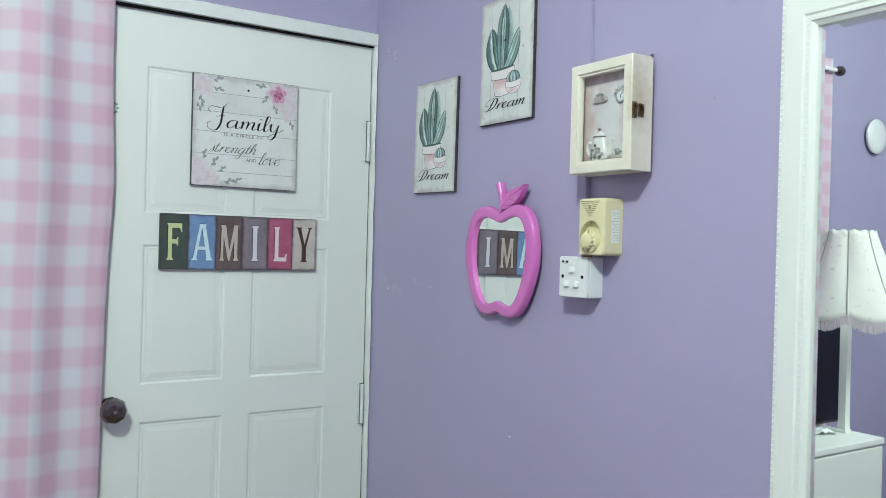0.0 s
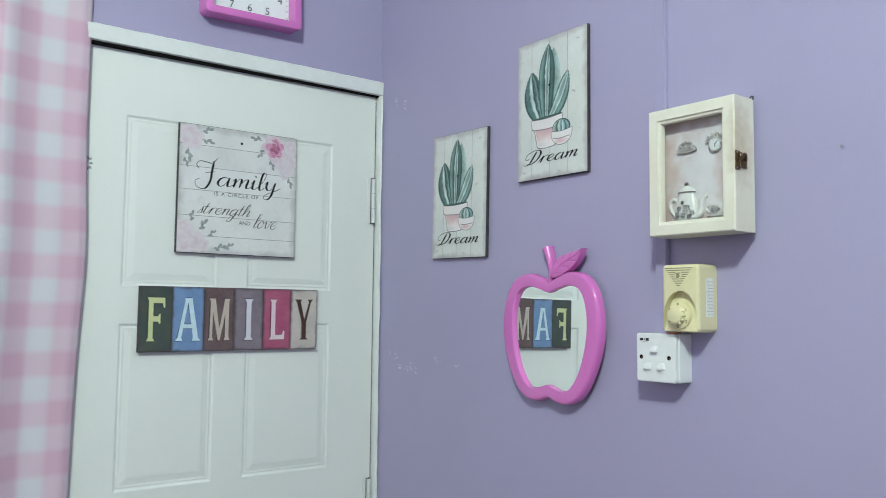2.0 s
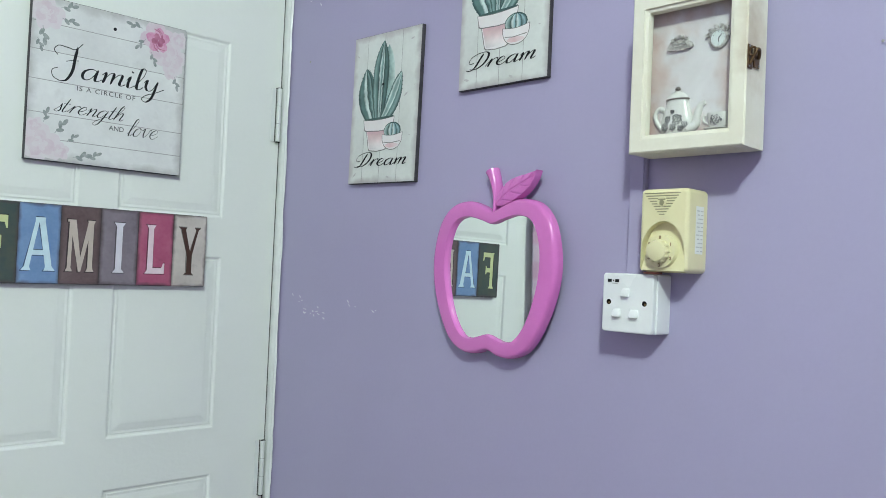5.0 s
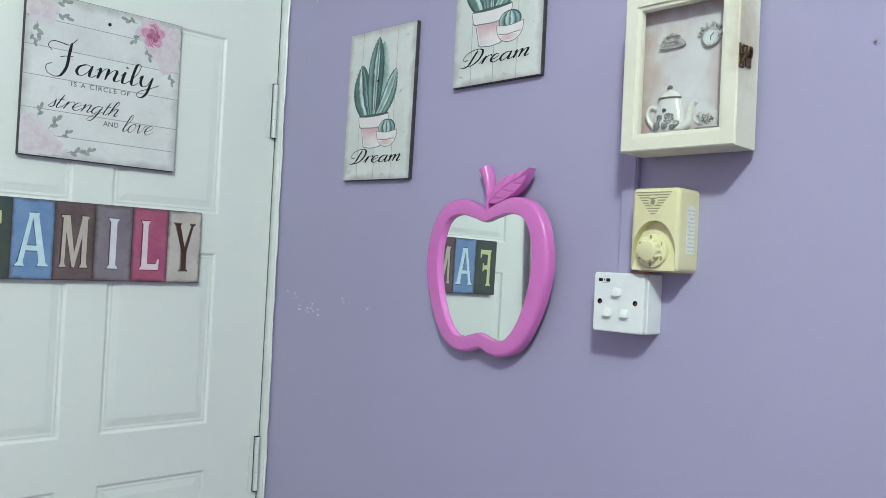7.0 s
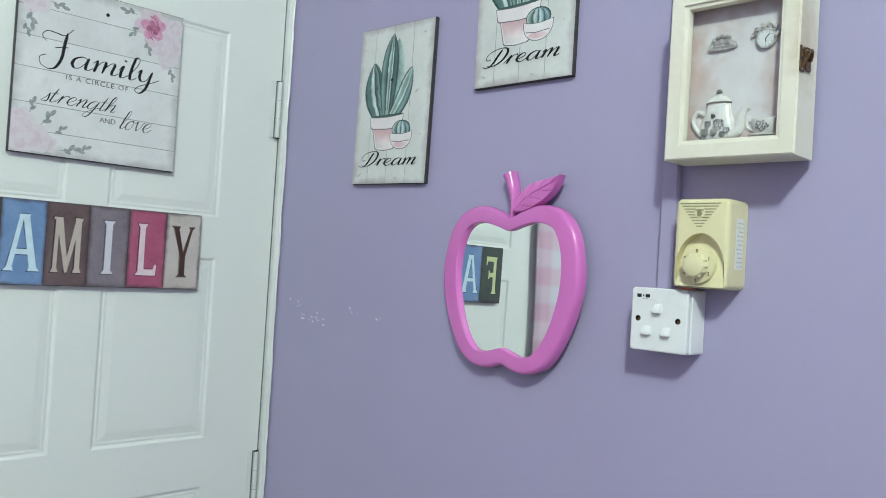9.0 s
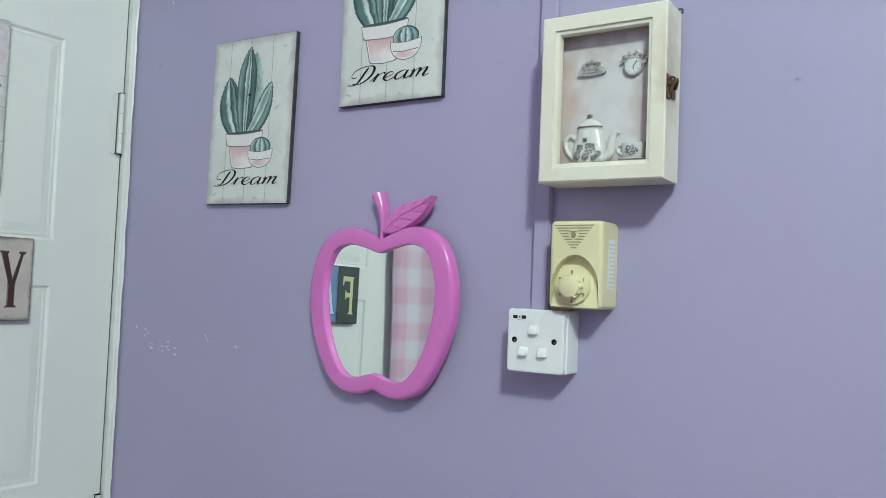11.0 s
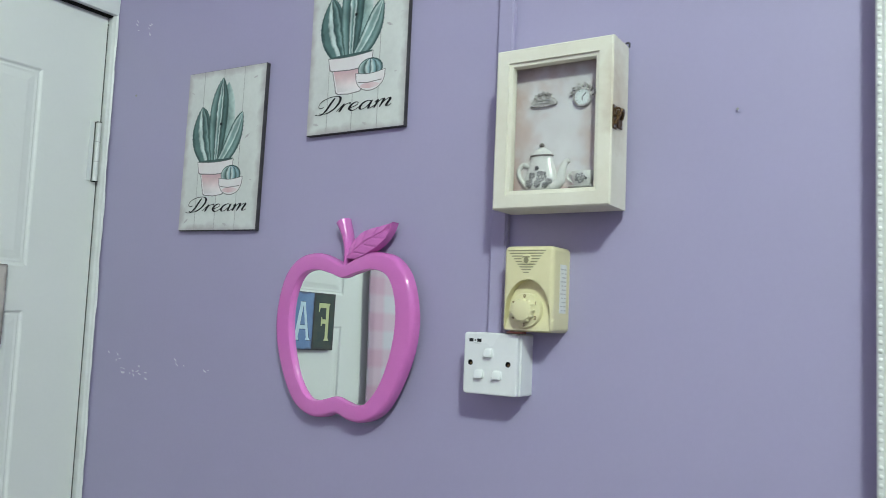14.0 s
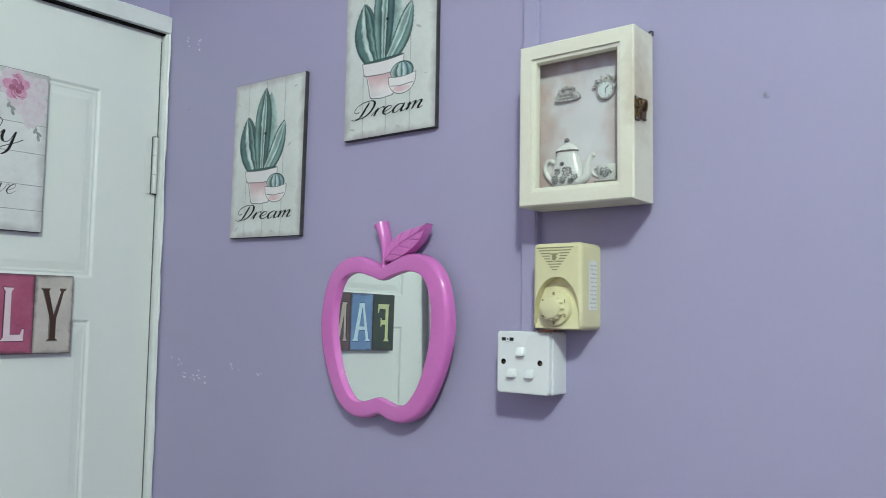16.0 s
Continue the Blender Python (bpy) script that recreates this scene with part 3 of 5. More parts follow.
def build_family_plaque():
    w, h, t = 0.298, 0.300, 0.012
    root = thing("wall_sign", on_north(0.864, 1.610, LEAF), "square whitewashed plank sign with pink roses on the door", "sign")
    planked_board(root, w, h, (0.135, 0.29, 0.49, 0.67, 0.84), "u", t, BOARD_SQUARE)
    f = t + 0.00006
    for cu, cv, r, deep, s in ((0.026, 0.270, 0.032, False, 1), (0.238, 0.266, 0.036, True, 2), (0.268, 0.236, 0.034, False, 3), (0.282, 0.275, 0.018, False, 4), (0.268, 0.205, 0.014, False, 9),
                               (0.026, 0.030, 0.036, False, 5), (0.060, 0.020, 0.018, False, 6), (0.016, 0.062, 0.016, False, 7)):
        rose(root, cu, cv, r, deep, f, s)
    for u, v, a, s in ((0.050, 0.284, 0.3, 0.020), (0.052, 0.266, -0.2, 0.020), (0.020, 0.245, -1.4, 0.022), (0.012, 0.222, -1.2, 0.016), (0.205, 0.283, 3.0, 0.020), (0.212, 0.262, -2.3, 0.018),
                       (0.225, 0.240, -1.2, 0.018), (0.276, 0.200, -1.3, 0.018), (0.050, 0.052, 0.9, 0.022), (0.085, 0.012, 0.2, 0.022), (0.112, 0.012, 0.5, 0.018), (0.030, 0.070, 1.3, 0.018), (0.072, 0.040, 0.6, 0.016)):
        sprig(root, u, v, a, s, f + 0.00022)
    f2 = f + 0.0001
    # tall capital with a curled bar and a hooked stem
    big_f = ([(0.049, 0.197), (0.042, 0.206), (0.050, 0.215), (0.066, 0.214), (0.080, 0.213), (0.093, 0.226)], [(0.084, 0.218), (0.080, 0.198), (0.076, 0.172), (0.066, 0.154), (0.054, 0.150)],
             [(0.054, 0.150), (0.042, 0.156), (0.040, 0.168), (0.050, 0.174)], [(0.064, 0.188), (0.074, 0.191), (0.087, 0.193)])
    pen([[(u, v) for u, v in st] for st in big_f], f2, 0.0014, 0.0056, INK, root)
    script("amily", 0.0915, 0.1605, f2, 0.0220, 1.76, 0.14, 0.0014, 0.0056, INK, root)
    words("IS A CIRCLE OF", 0.085, 0.1375, f2, 0.0125, INKGREY, root, wide=1.10, space=1.22)
    script("strength", 0.046, 0.093, f2, 0.0152, 1.46, 0.46, 0.0009, 0.0025, INK, root)
    words("AND", 0.149, 0.0725, f2, 0.0135, INKGREY, root)
    script("love", 0.184, 0.067, f2, 0.0180, 1.24, 0.42, 0.0008, 0.0023, INK, root)
    part("nail_hole", lathe([(0.0032, t), (0.0032, t + 0.0012), (0.001, t + 0.0014)], 12, centre=(0.151, 0.268, 0)), INK, root)


build_family_plaque()


def letter_shapes(ch):
    """Capitals with flared feet on a square 1 wide and 1 high, as separate strokes."""
    def leg(x0, x1, half0, half1, f0, f1, y0=0.0, y1=1.0):
        """A straight or leaning stroke from x0 at the foot to x1 at the top, splayed at its ends."""
        e = 0.075 * (y1 - y0)
        a, b = x0 + (x1 - x0) * e, x1 - (x1 - x0) * e
        return [(x0 - half0 - f0, y0), (x0 + half0 + f0, y0), (x0 + half0 + f0 * 0.7, y0 + 0.025), (a + half0, y0 + e), (b + half1, y1 - e), (x1 + half1 + f1 * 0.7, y1 - 0.025), (x1 + half1 + f1, y1),
                (x1 - half1 - f1, y1), (x1 - half1 - f1 * 0.7, y1 - 0.025), (b - half1, y1 - e), (a - half0, y0 + e), (x0 - half0 - f0 * 0.7, y0 + 0.025)]

    def bar(a, b, c, d):
        return [(a, b), (c, b), (c, d), (a, d)]

    if ch == "F":
        return [leg(0.24, 0.24, 0.12, 0.12, 0.10, 0.08), [(0.28, 0.87), (0.84, 0.87), (0.90, 0.76), (0.97, 0.76), (0.96, 1), (0.28, 1)], [(0.30, 0.45), (0.62, 0.45), (0.68, 0.39), (0.74, 0.39), (0.74, 0.63), (0.68, 0.63), (0.62, 0.57), (0.30, 0.57)]]
    if ch == "A":
        return [leg(0.15, 0.45, 0.075, 0.06, 0.07, 0.03), leg(0.83, 0.55, 0.10, 0.09, 0.07, 0.03), bar(0.26, 0.29, 0.72, 0.385)]
    if ch == "M":
        return [leg(0.13, 0.16, 0.065, 0.06, 0.06, 0.02), leg(0.86, 0.86, 0.085, 0.085, 0.06, 0.05), [(0.10, 1), (0.32, 1), (0.56, 0.10), (0.50, 0.0), (0.46, 0.0)], [(0.76, 1), (0.92, 1), (0.54, 0.0), (0.46, 0.0), (0.45, 0.10)], bar(0.04, 0.955, 0.28, 1)]
    if ch == "I":
        return [leg(0.5, 0.5, 0.26, 0.26, 0.22, 0.20)]
    if ch == "L":
        return [leg(0.26, 0.26, 0.14, 0.13, 0.12, 0.10), [(0.26, 0), (0.98, 0), (1.0, 0.22), (0.92, 0.22), (0.84, 0.12), (0.26, 0.12)]]
    return [leg(0.5, 0.5, 0.12, 0.12, 0.10, 0.0, 0.0, 0.50), leg(0.46, 0.16, 0.10, 0.11, 0.0, 0.07, 0.40, 1.0), leg(0.56, 0.86, 0.07, 0.06, 0.0, 0.09, 0.40, 1.0)]


def build_letter_plaque():
    w, h, t = 0.441, 0.147, 0.012
    root = thing("letter_sign", on_north(0.788, 1.385, LEAF), "long sign with six coloured letter tiles, hung on the door", "sign")
    part("backing", box((0, 0, 0), (w, h, t - 0.001), 0.0008, 1), EDGE, root)
    tiles = (("F", (0.075, 0.085, 0.060), (0.035, 0.065, 0.065), (0.62, 0.66, 0.34)), ("A", (0.12, 0.22, 0.41), (0.20, 0.31, 0.51), (0.62, 0.78, 0.84)), ("M", (0.10, 0.062, 0.062), (0.17, 0.12, 0.125), (0.55, 0.47, 0.41)),
             ("I", (0.24, 0.205, 0.235), (0.17, 0.14, 0.17), (0.70, 0.68, 0.74)), ("L", (0.36, 0.070, 0.145), (0.43, 0.12, 0.20), (0.80, 0.66, 0.70)), ("Y", (0.60, 0.55, 0.50), (0.47, 0.42, 0.39), (0.060, 0.026, 0.016)))
    cell = w / 6
    for i, (ch, a, b, ink) in enumerate(tiles):
        ground = worn("tile_print_" + ch.lower(), a, b, cell, h, (0.065, 0.045, 0.045), i * cell, 0.0065, rough=0.38, scale=22, fine=150, bump=0.05, spread=0.5, grime=((0.05, 0.035, 0.035), 30, 0.66, 0.35))
        face = paint("letter_print_" + ch.lower(), ink, tuple(c * 0.85 for c in ink), 0.4, scale=60, bump=0)
        shade = paint("letter_outline_" + ch.lower(), tuple(c * 0.35 for c in a), None, 0.4, bump=0)
        tile = part("tile", plate([(i * cell + 0.0006, 0.001), ((i + 1) * cell - 0.0006, 0.001), ((i + 1) * cell - 0.0006, h - 0.001), (i * cell + 0.0006, h - 0.001)], t - 0.001, t), ground, root)
        lw = cell * {"F": 0.58, "A": 0.80, "M": 0.72, "I": 0.32, "L": 0.56, "Y": 0.62}[ch]
        lu, lv, lh = i * cell + (cell - lw) / 2, h * 0.165, h * 0.66
        for mat, name, off, w0, grow in ((shade, "letter_outline", -0.0010, t + 0.00004, 0.0016), (face, "letter", 0.0, t + 0.00014, 0.0)):
            bm = bmesh.new()
            for k, s in enumerate(letter_shapes(ch)):
                cu, cv = sum(p[0] for p in s) / len(s), sum(p[1] for p in s) / len(s)
                pts = [(lu + lw * x + math.copysign(grow, x - cu) + off, lv + lh * y + math.copysign(grow, y - cv)) for x, y in s]
                plate(pts, w0 - 0.00003, w0 + 0.00001 * k, bm=bm)
            part(name, bm, mat, tile)


build_letter_plaque()


def striped_print(name, stops, fine=90.0, axis=0):
    """A watercolour print whose colour runs across its own width or height."""
    m, t, bs = nodes_of(name)
    uv, sep, nz, mul, add, ramp = (t.nodes.new(k) for k in ("ShaderNodeUVMap", "ShaderNodeSeparateXYZ", "ShaderNodeTexNoise", "ShaderNodeMath", "ShaderNodeMath", "ShaderNodeValToRGB"))
    co = t.nodes.new("ShaderNodeTexCoord")
    uv.uv_map = "print"
    nz.inputs["Scale"].default_value, nz.inputs["Detail"].default_value = fine, 5
    mul.operation = "MULTIPLY_ADD"
    mul.inputs[1].default_value, mul.inputs[2].default_value = 0.16, -0.08
    t.links.new(uv.outputs[0], sep.inputs[0])
    t.links.new(co.outputs["Object"], nz.inputs["Vector"])
    t.links.new(nz.outputs[0], mul.inputs[0])
    t.links.new(sep.outputs[axis], add.inputs[0])
    t.links.new(mul.outputs[0], add.inputs[1])
    t.links.new(add.outputs[0], ramp.inputs[0])
    e = ramp.color_ramp.elements
    e[0].position, e[0].color = stops[0][0], (*stops[0][1], 1)
    e[1].position, e[1].color = stops[-1][0], (*stops[-1][1], 1)
    for pos, col in stops[1:-1]:
        e.new(pos).color = (*col, 1)
    hs, mr, nz2 = t.nodes.new("ShaderNodeHueSaturation"), t.nodes.new("ShaderNodeMapRange"), t.nodes.new("ShaderNodeTexNoise")
    nz2.inputs["Scale"].default_value, nz2.inputs["Detail"].default_value = fine * 0.5, 6
    mr.inputs["From Min"].default_value, mr.inputs["From Max"].default_value = 0.3, 0.7
    mr.inputs["To Min"].default_value, mr.inputs["To Max"].default_value = 0.72, 1.25
    t.links.new(co.outputs["Object"], nz2.inputs["Vector"])
    t.links.new(nz2.outputs[0], mr.inputs["Value"])
    t.links.new(mr.outputs[0], hs.inputs["Value"])
    t.links.new(ramp.outputs[0], hs.inputs["Color"])
    t.links.new(hs.outputs[0], bs.inputs["Base Color"])
    bs.inputs["Roughness"].default_value = 0.5
    return m


DEEP, MID, SOFT, PALE = (0.016, 0.055, 0.052), (0.085, 0.170, 0.160), (0.22, 0.34, 0.32), (0.56, 0.66, 0.63)
CACTUS_MAIN = striped_print("cactus_column_print", [(0.0, MID), (0.10, SOFT), (0.26, MID), (0.36, DEEP), (0.43, PALE), (0.50, SOFT), (0.56, MID), (0.63, PALE), (0.69, DEEP), (0.85, MID), (1.0, DEEP)])
CACTUS_SIDE = striped_print("cactus_left_print", [(0.0, DEEP), (0.12, MID), (0.30, MID), (0.40, PALE), (0.52, PALE), (0.58, DEEP), (0.72, MID), (0.80, SOFT), (0.88, DEEP), (1.0, MID)])
CACTUS_LEAN = striped_print("cactus_leaning_print", [(0.0, MID), (0.12, PALE), (0.22, SOFT), (0.40, SOFT), (0.52, PALE), (0.60, MID), (0.80, SOFT), (1.0, DEEP)])
CACTUS_FAR = striped_print("cactus_washed_print", [(0.0, SOFT), (0.5, SOFT), (0.85, (0.38, 0.50, 0.47)), (1.0, (0.52, 0.60, 0.57))])
CACTUS_BALL = striped_print("small_cactus_print", [(0.0, PALE), (0.14, SOFT), (0.24, DEEP), (0.32, PALE), (0.42, (0.30, 0.46, 0.49)), (0.50, DEEP), (0.58, PALE), (0.70, (0.20, 0.36, 0.39)), (0.78, DEEP), (0.88, (0.30, 0.46, 0.49)), (1.0, DEEP)])
POT_WASH = striped_print("pink_pot_wash_print", [(0.0, (0.76, 0.72, 0.72)), (0.30, (0.75, 0.66, 0.66)), (0.65, (0.70, 0.51, 0.53)), (1.0, (0.64, 0.40, 0.43))], 40.0, 1)


def build_cactus_sign(y_left, z0, askew=0.0):
    w, h, t = 0.200, 0.296, 0.0100
    root = thing("cactus_sign", on_east(y_left, z0) @ pose(0, 0, 0, 0, 0, askew), "whitewashed plank sign with a potted cactus print and black edges", "sign", group="cactus signs on the purple wall")
    planked_board(root, w, h, (0.215, 0.475, 0.735), "v", t, BOARD_TALL)
    layer = [t + 0.00006]

    def art(name, outline, mat):
        part(name, plate([(a * w, b * h) for a, b in outline], layer[0] - 0.00004, layer[0]), mat, root)
        layer[0] += 0.000015

    def lobe(base, tip, bulge, lean, mat, spines=True):
        """One cactus column from base to pointed tip, with thorns along its sides."""
        b, e = Vector(base), Vector(tip)
        d = e - b
        nrm = Vector((-d.y, d.x)).normalized()
        prof = spline([(0.0, 0.50), (0.12, 0.66), (0.35, 0.92), (0.58, 1.0), (0.76, 0.84), (0.90, 0.46), (1.0, 0.0)], 5, False)
        mid = lambda s: b + d * s + nrm * lean * 4 * s * (1 - s)
        for grow, m2 in ((0.007, CACTUSDARK), (0.0, mat)) if spines else ((0.0, mat),):
            bm = bmesh.new()
            lay = bm.loops.layers.uv.new("print")
            rows = [[bm.verts.new(((mid(s) - nrm * (bulge * k + grow) * q).x * w, (mid(s) - nrm * (bulge * k + grow) * q).y * h, layer[0])) for q in [-1 + 2 * c / 8 for c in range(9)]] for s, k in prof]
            for i in range(len(rows) - 1):
                for c in range(8):
                    f = bm.faces.new((rows[i][c], rows[i][c + 1], rows[i + 1][c + 1], rows[i + 1][c]))
                    for lp, (a, q) in zip(f.loops, ((i, c), (i, c + 1), (i + 1, c + 1), (i + 1, c))):
                        lp[lay].uv = (q / 8, a / (len(rows) - 1))
            part("cactus_print", bm, m2, root)
            layer[0] += 0.000015
        if spines:
            bm = bmesh.new()
            for i in range(3, len(prof) - 2, 2):
                s, k = prof[i]
                for side in (-1, 1):
                    p = mid(s) + nrm * bulge * k * side
                    o = nrm * side * 0.015 + d.normalized() * 0.008
                    g = d.normalized() * 0.006
                    bm.faces.new([bm.verts.new((c.x * w, c.y * h, layer[0])) for c in (p - g, p + g, p + o)])
            part("cactus_spine", bm, CACTUSDARK, root)
            layer[0] += 0.000012

    lobe((0.545, 0.42), (0.540, 0.915), 0.104, 0.0, CACTUS_FAR, spines=False)
    lobe((0.335, 0.42), (0.208, 0.775), 0.118, 0.040, CACTUS_SIDE)
    lobe((0.435, 0.42), (0.466, 0.945), 0.110, 0.014, CACTUS_MAIN)
    lobe((0.500, 0.42), (0.748, 0.715), 0.072, -0.030, CACTUS_LEAN)
    # large pot with a rim
    def half_bowl(cu, cv, ru, rv, dip):
        """A bowl seen from a little above: curved lip, round bottom."""
        lip = [(cu - ru + 2 * ru * k / 8, cv + 0.004 * k / 8 - dip * math.sin(math.pi * k / 8)) for k in range(9)]
        low = [(cu + ru * math.cos(a), cv - rv * abs(math.sin(a)) ** 0.75) for a in [math.pi * k / 14 for k in range(1, 14)]]
        return lip + low

    def tub(l0, r0, l1, r1, top, low, dip):
        """A tapered pot with rounded corners at the foot."""
        lip = [(l0 + (r0 - l0) * k / 8, top + 0.006 * k / 8 - dip * math.sin(math.pi * k / 8)) for k in range(9)]
        foot = [(r1, low + 0.012), (r1 - 0.02, low + 0.003), ((l1 + r1) / 2, low - 0.004), (l1 + 0.02, low + 0.003), (l1, low + 0.012)]
        return lip + foot

    art("pot_shadow", tub(0.225, 0.660, 0.250, 0.64, 0.434, 0.40, 0.0), CACTUSDARK)
    art("pot_outline", tub(0.246, 0.622, 0.296, 0.568, 0.366, 0.213, 0.006), POTLINE)
    art("pot_print", tub(0.254, 0.614, 0.304, 0.560, 0.364, 0.218, 0.006), POTWHITE)
    bm = bmesh.new()
    lay = bm.loops.layers.uv.new("print")
    quad = bm.faces.new([bm.verts.new((u * w, v * h, layer[0])) for u, v in ((0.318, 0.228), (0.550, 0.228), (0.600, 0.350), (0.266, 0.350))])
    for lp, uv in zip(quad.loops, ((0, 0), (1, 0), (1, 1), (0, 1))):
        lp[lay].uv = uv
    part("pot_print", bm, POT_WASH, root)
    layer[0] += 0.000015
    art("pot_outline", tub(0.200, 0.672, 0.222, 0.656, 0.428, 0.346, 0.009), POTLINE)
    art("pot_rim", tub(0.207, 0.665, 0.229, 0.649, 0.424, 0.352, 0.009), POTWHITE)
    # small round cactus in a bowl
    art("cactus_print", blob(0.648, 0.338, 0.126, 0.058), CACTUSDARK)
    bm = bmesh.new()
    lay = bm.loops.layers.uv.new("print")
    rows = [[bm.verts.new(((0.648 + 0.117 * q * math.sqrt(max(0.0, 1 - y * y))) * w, (0.338 + 0.052 * y) * h, layer[0])) for q in [-1 + c / 4 for c in range(9)]] for y in [-0.8 + 0.22 * k for k in range(9)]]
    for i in range(8):
        for c in range(8):
            fc = bm.faces.new((rows[i][c], rows[i][c + 1], rows[i + 1][c + 1], rows[i + 1][c]))
            for lp, (a, q) in zip(fc.loops, ((i, c), (i, c + 1), (i + 1, c + 1), (i + 1, c))):
                lp[lay].uv = (q / 8, a / 8)
    part("cactus_print", bm, CACTUS_BALL, root)
    layer[0] += 0.000015
    art("bowl_outline", half_bowl(0.650, 0.321, 0.152, 0.108, 0.012), POTLINE)
    art("bowl_print", half_bowl(0.650, 0.317, 0.144, 0.099, 0.012), POTWHITE)
    art("bowl_print", blob(0.645, 0.244, 0.095, 0.016, 0.0, 18), POTPINK)
    art("bowl_print", [(0.525, 0.270), (0.62, 0.262), (0.77, 0.270), (0.765, 0.265), (0.62, 0.257), (0.53, 0.265)], POTLINE)
    # knots and scuffs of the printed planks
    rng = random.Random(int(z0 * 1000))
    for cu, cv, ru in ((0.82, 0.565, 0.030), (0.13, 0.52, 0.010), (0.90, 0.30, 0.014), (0.07, 0.87, 0.020), (0.88, 0.92, 0.024), (0.94, 0.62, 0.012), (0.10, 0.06, 0.030), (0.62, 0.035, 0.030)):
        art("scuff", blob(cu, cv, ru, ru * 0.22, rng.uniform(-0.4, 0.5), 12, wobble=0.25), SCUFF)
    f = layer[0] + 0.00004
    script("Dream", 0.0185, 0.0345, f, 0.0128, 2.30, 0.48, 0.0012, 0.0053, INK, root)
    part("nail_hole", lathe([(0.0026, t), (0.0026, f), (0.001, f + 0.0002)], 12, centre=(0.475 * w, 0.655 * h, 0)), INK, root)


build_cactus_sign(2.452, 1.6075, -0.9)
build_cactus_sign(2.146, 1.7585)


# ---- apple mirror ----
def build_apple_mirror():
    root = thing("apple_mirror", on_east(2.0415, 1.304, EAST - 0.0075) @ pose(0, 0, 0, -0.60, -3.08, 0), "apple-shaped wall mirror in glossy magenta plastic with stem and leaf", "mirror")
    outer_half = [(0.0, 0.240), (0.026, 0.250), (0.060, 0.259), (0.100, 0.251), (0.130, 0.220), (0.1445, 0.165), (0.141, 0.115), (0.122, 0.063), (0.094, 0.020), (0.060, 0.001), (0.028, 0.000), (0.0, 0.008)]
    inner_half = [(0.0, 0.218), (0.026, 0.225), (0.060, 0.231), (0.090, 0.221), (0.106, 0.190), (0.110, 0.150), (0.103, 0.105), (0.086, 0.060), (0.062, 0.031), (0.040, 0.026), (0.020, 0.030), (0.0, 0.035)]

    def loop(half):
        ctrl = half + [(-u, v) for u, v in half[-2:0:-1]]
        return resample(spline(ctrl, 8), 144)

    outer, inner = loop(outer_half), loop(inner_half)

    def ring(k, w):
        return [(*(a.lerp(b, k)), w) for a, b in zip(outer, inner)]

    bm = loft([ring(0.0, 0.0), ring(0.0, 0.0090), ring(0.025, 0.0130), ring(0.09, 0.0162), ring(0.17, 0.0175), ring(0.24, 0.0179), ring(0.88, 0.0183), ring(0.94, 0.0180), ring(0.975, 0.0160), ring(1.0, 0.0125), ring(1.0, 0.006)])
    part("rim", bm, MAGENTA, root, smooth=True)
    bm = bmesh.new()
    bm.faces.new([bm.verts.new((p.x * 1.01, p.y, 0.0105)) for p in inner])
    bmesh.ops.triangulate(bm, faces=bm.faces)
    part("mirror_glass", bm, MIRROR, root, "clear mirror glass")
    # stem: a curved horn, wider at the cut top
    path = spline([(0.001, 0.236), (0.002, 0.262), (-0.004, 0.288), (-0.014, 0.309)], 6, False)
    rad = [0.0050 + 0.0066 * (i / (len(path) - 1)) ** 1.6 for i in range(len(path))]
    loops = []
    for i, (u, v) in enumerate(path):
        a, b = path[max(i - 1, 0)], path[min(i + 1, len(path) - 1)]
        d = Vector((b[0] - a[0], b[1] - a[1])).normalized()
        nrm = Vector((d.y, -d.x))
        loops.append([(u + nrm.x * rad[i] * math.cos(x), v + nrm.y * rad[i] * math.cos(x), 0.005 + (0.009 + rad[i] * 0.35) * max(math.sin(x), -0.75)) for x in [2 * math.pi * k / 16 for k in range(16)]])
    part("stem", loft(loops, True, True), MAGENTA, root, smooth=True)
    # leaf: two rows of raised fields along a midrib
    base, tip = Vector((0.010, 0.250)), Vector((0.098, 0.304))
    d = tip - base
    nrm = Vector((-d.y, d.x)).normalized()
    n, m = 72, 14
    bm = bmesh.new()
    grid = []
    for i in range(n + 1):
        s = i / n
        half = 0.0172 * (math.sin(math.pi * min(s * 1.02, 1.0) ** 0.85) ** 0.8) + 0.0015 * (1 - s)
        bend = 0.010 * math.sin(math.pi * s * 1.9) * (0.4 + s)
        row = []
        for j in range(-m, m + 1):
            q = j / m
            c = base + d * s + nrm * (half * q + bend * 0.30)
            vein = abs(((s * 4.4 - abs(q) * 0.9) % 1.0) - 0.5)
            hgt = 0.0200 - 0.0022 * q * q - (0.0012 if vein < 0.07 else 0) - (0.0014 if abs(q) < 0.08 else 0)
            row.append(bm.verts.new((c.x, c.y, hgt if abs(j) < m else 0.004)))
        grid.append(row)
    for a, b in zip(grid, grid[1:]):
        for j in range(2 * m):
            bm.faces.new((a[j], a[j + 1], b[j + 1], b[j]))
    part("leaf", bm, MAGENTA, root, smooth=True)


build_apple_mirror()


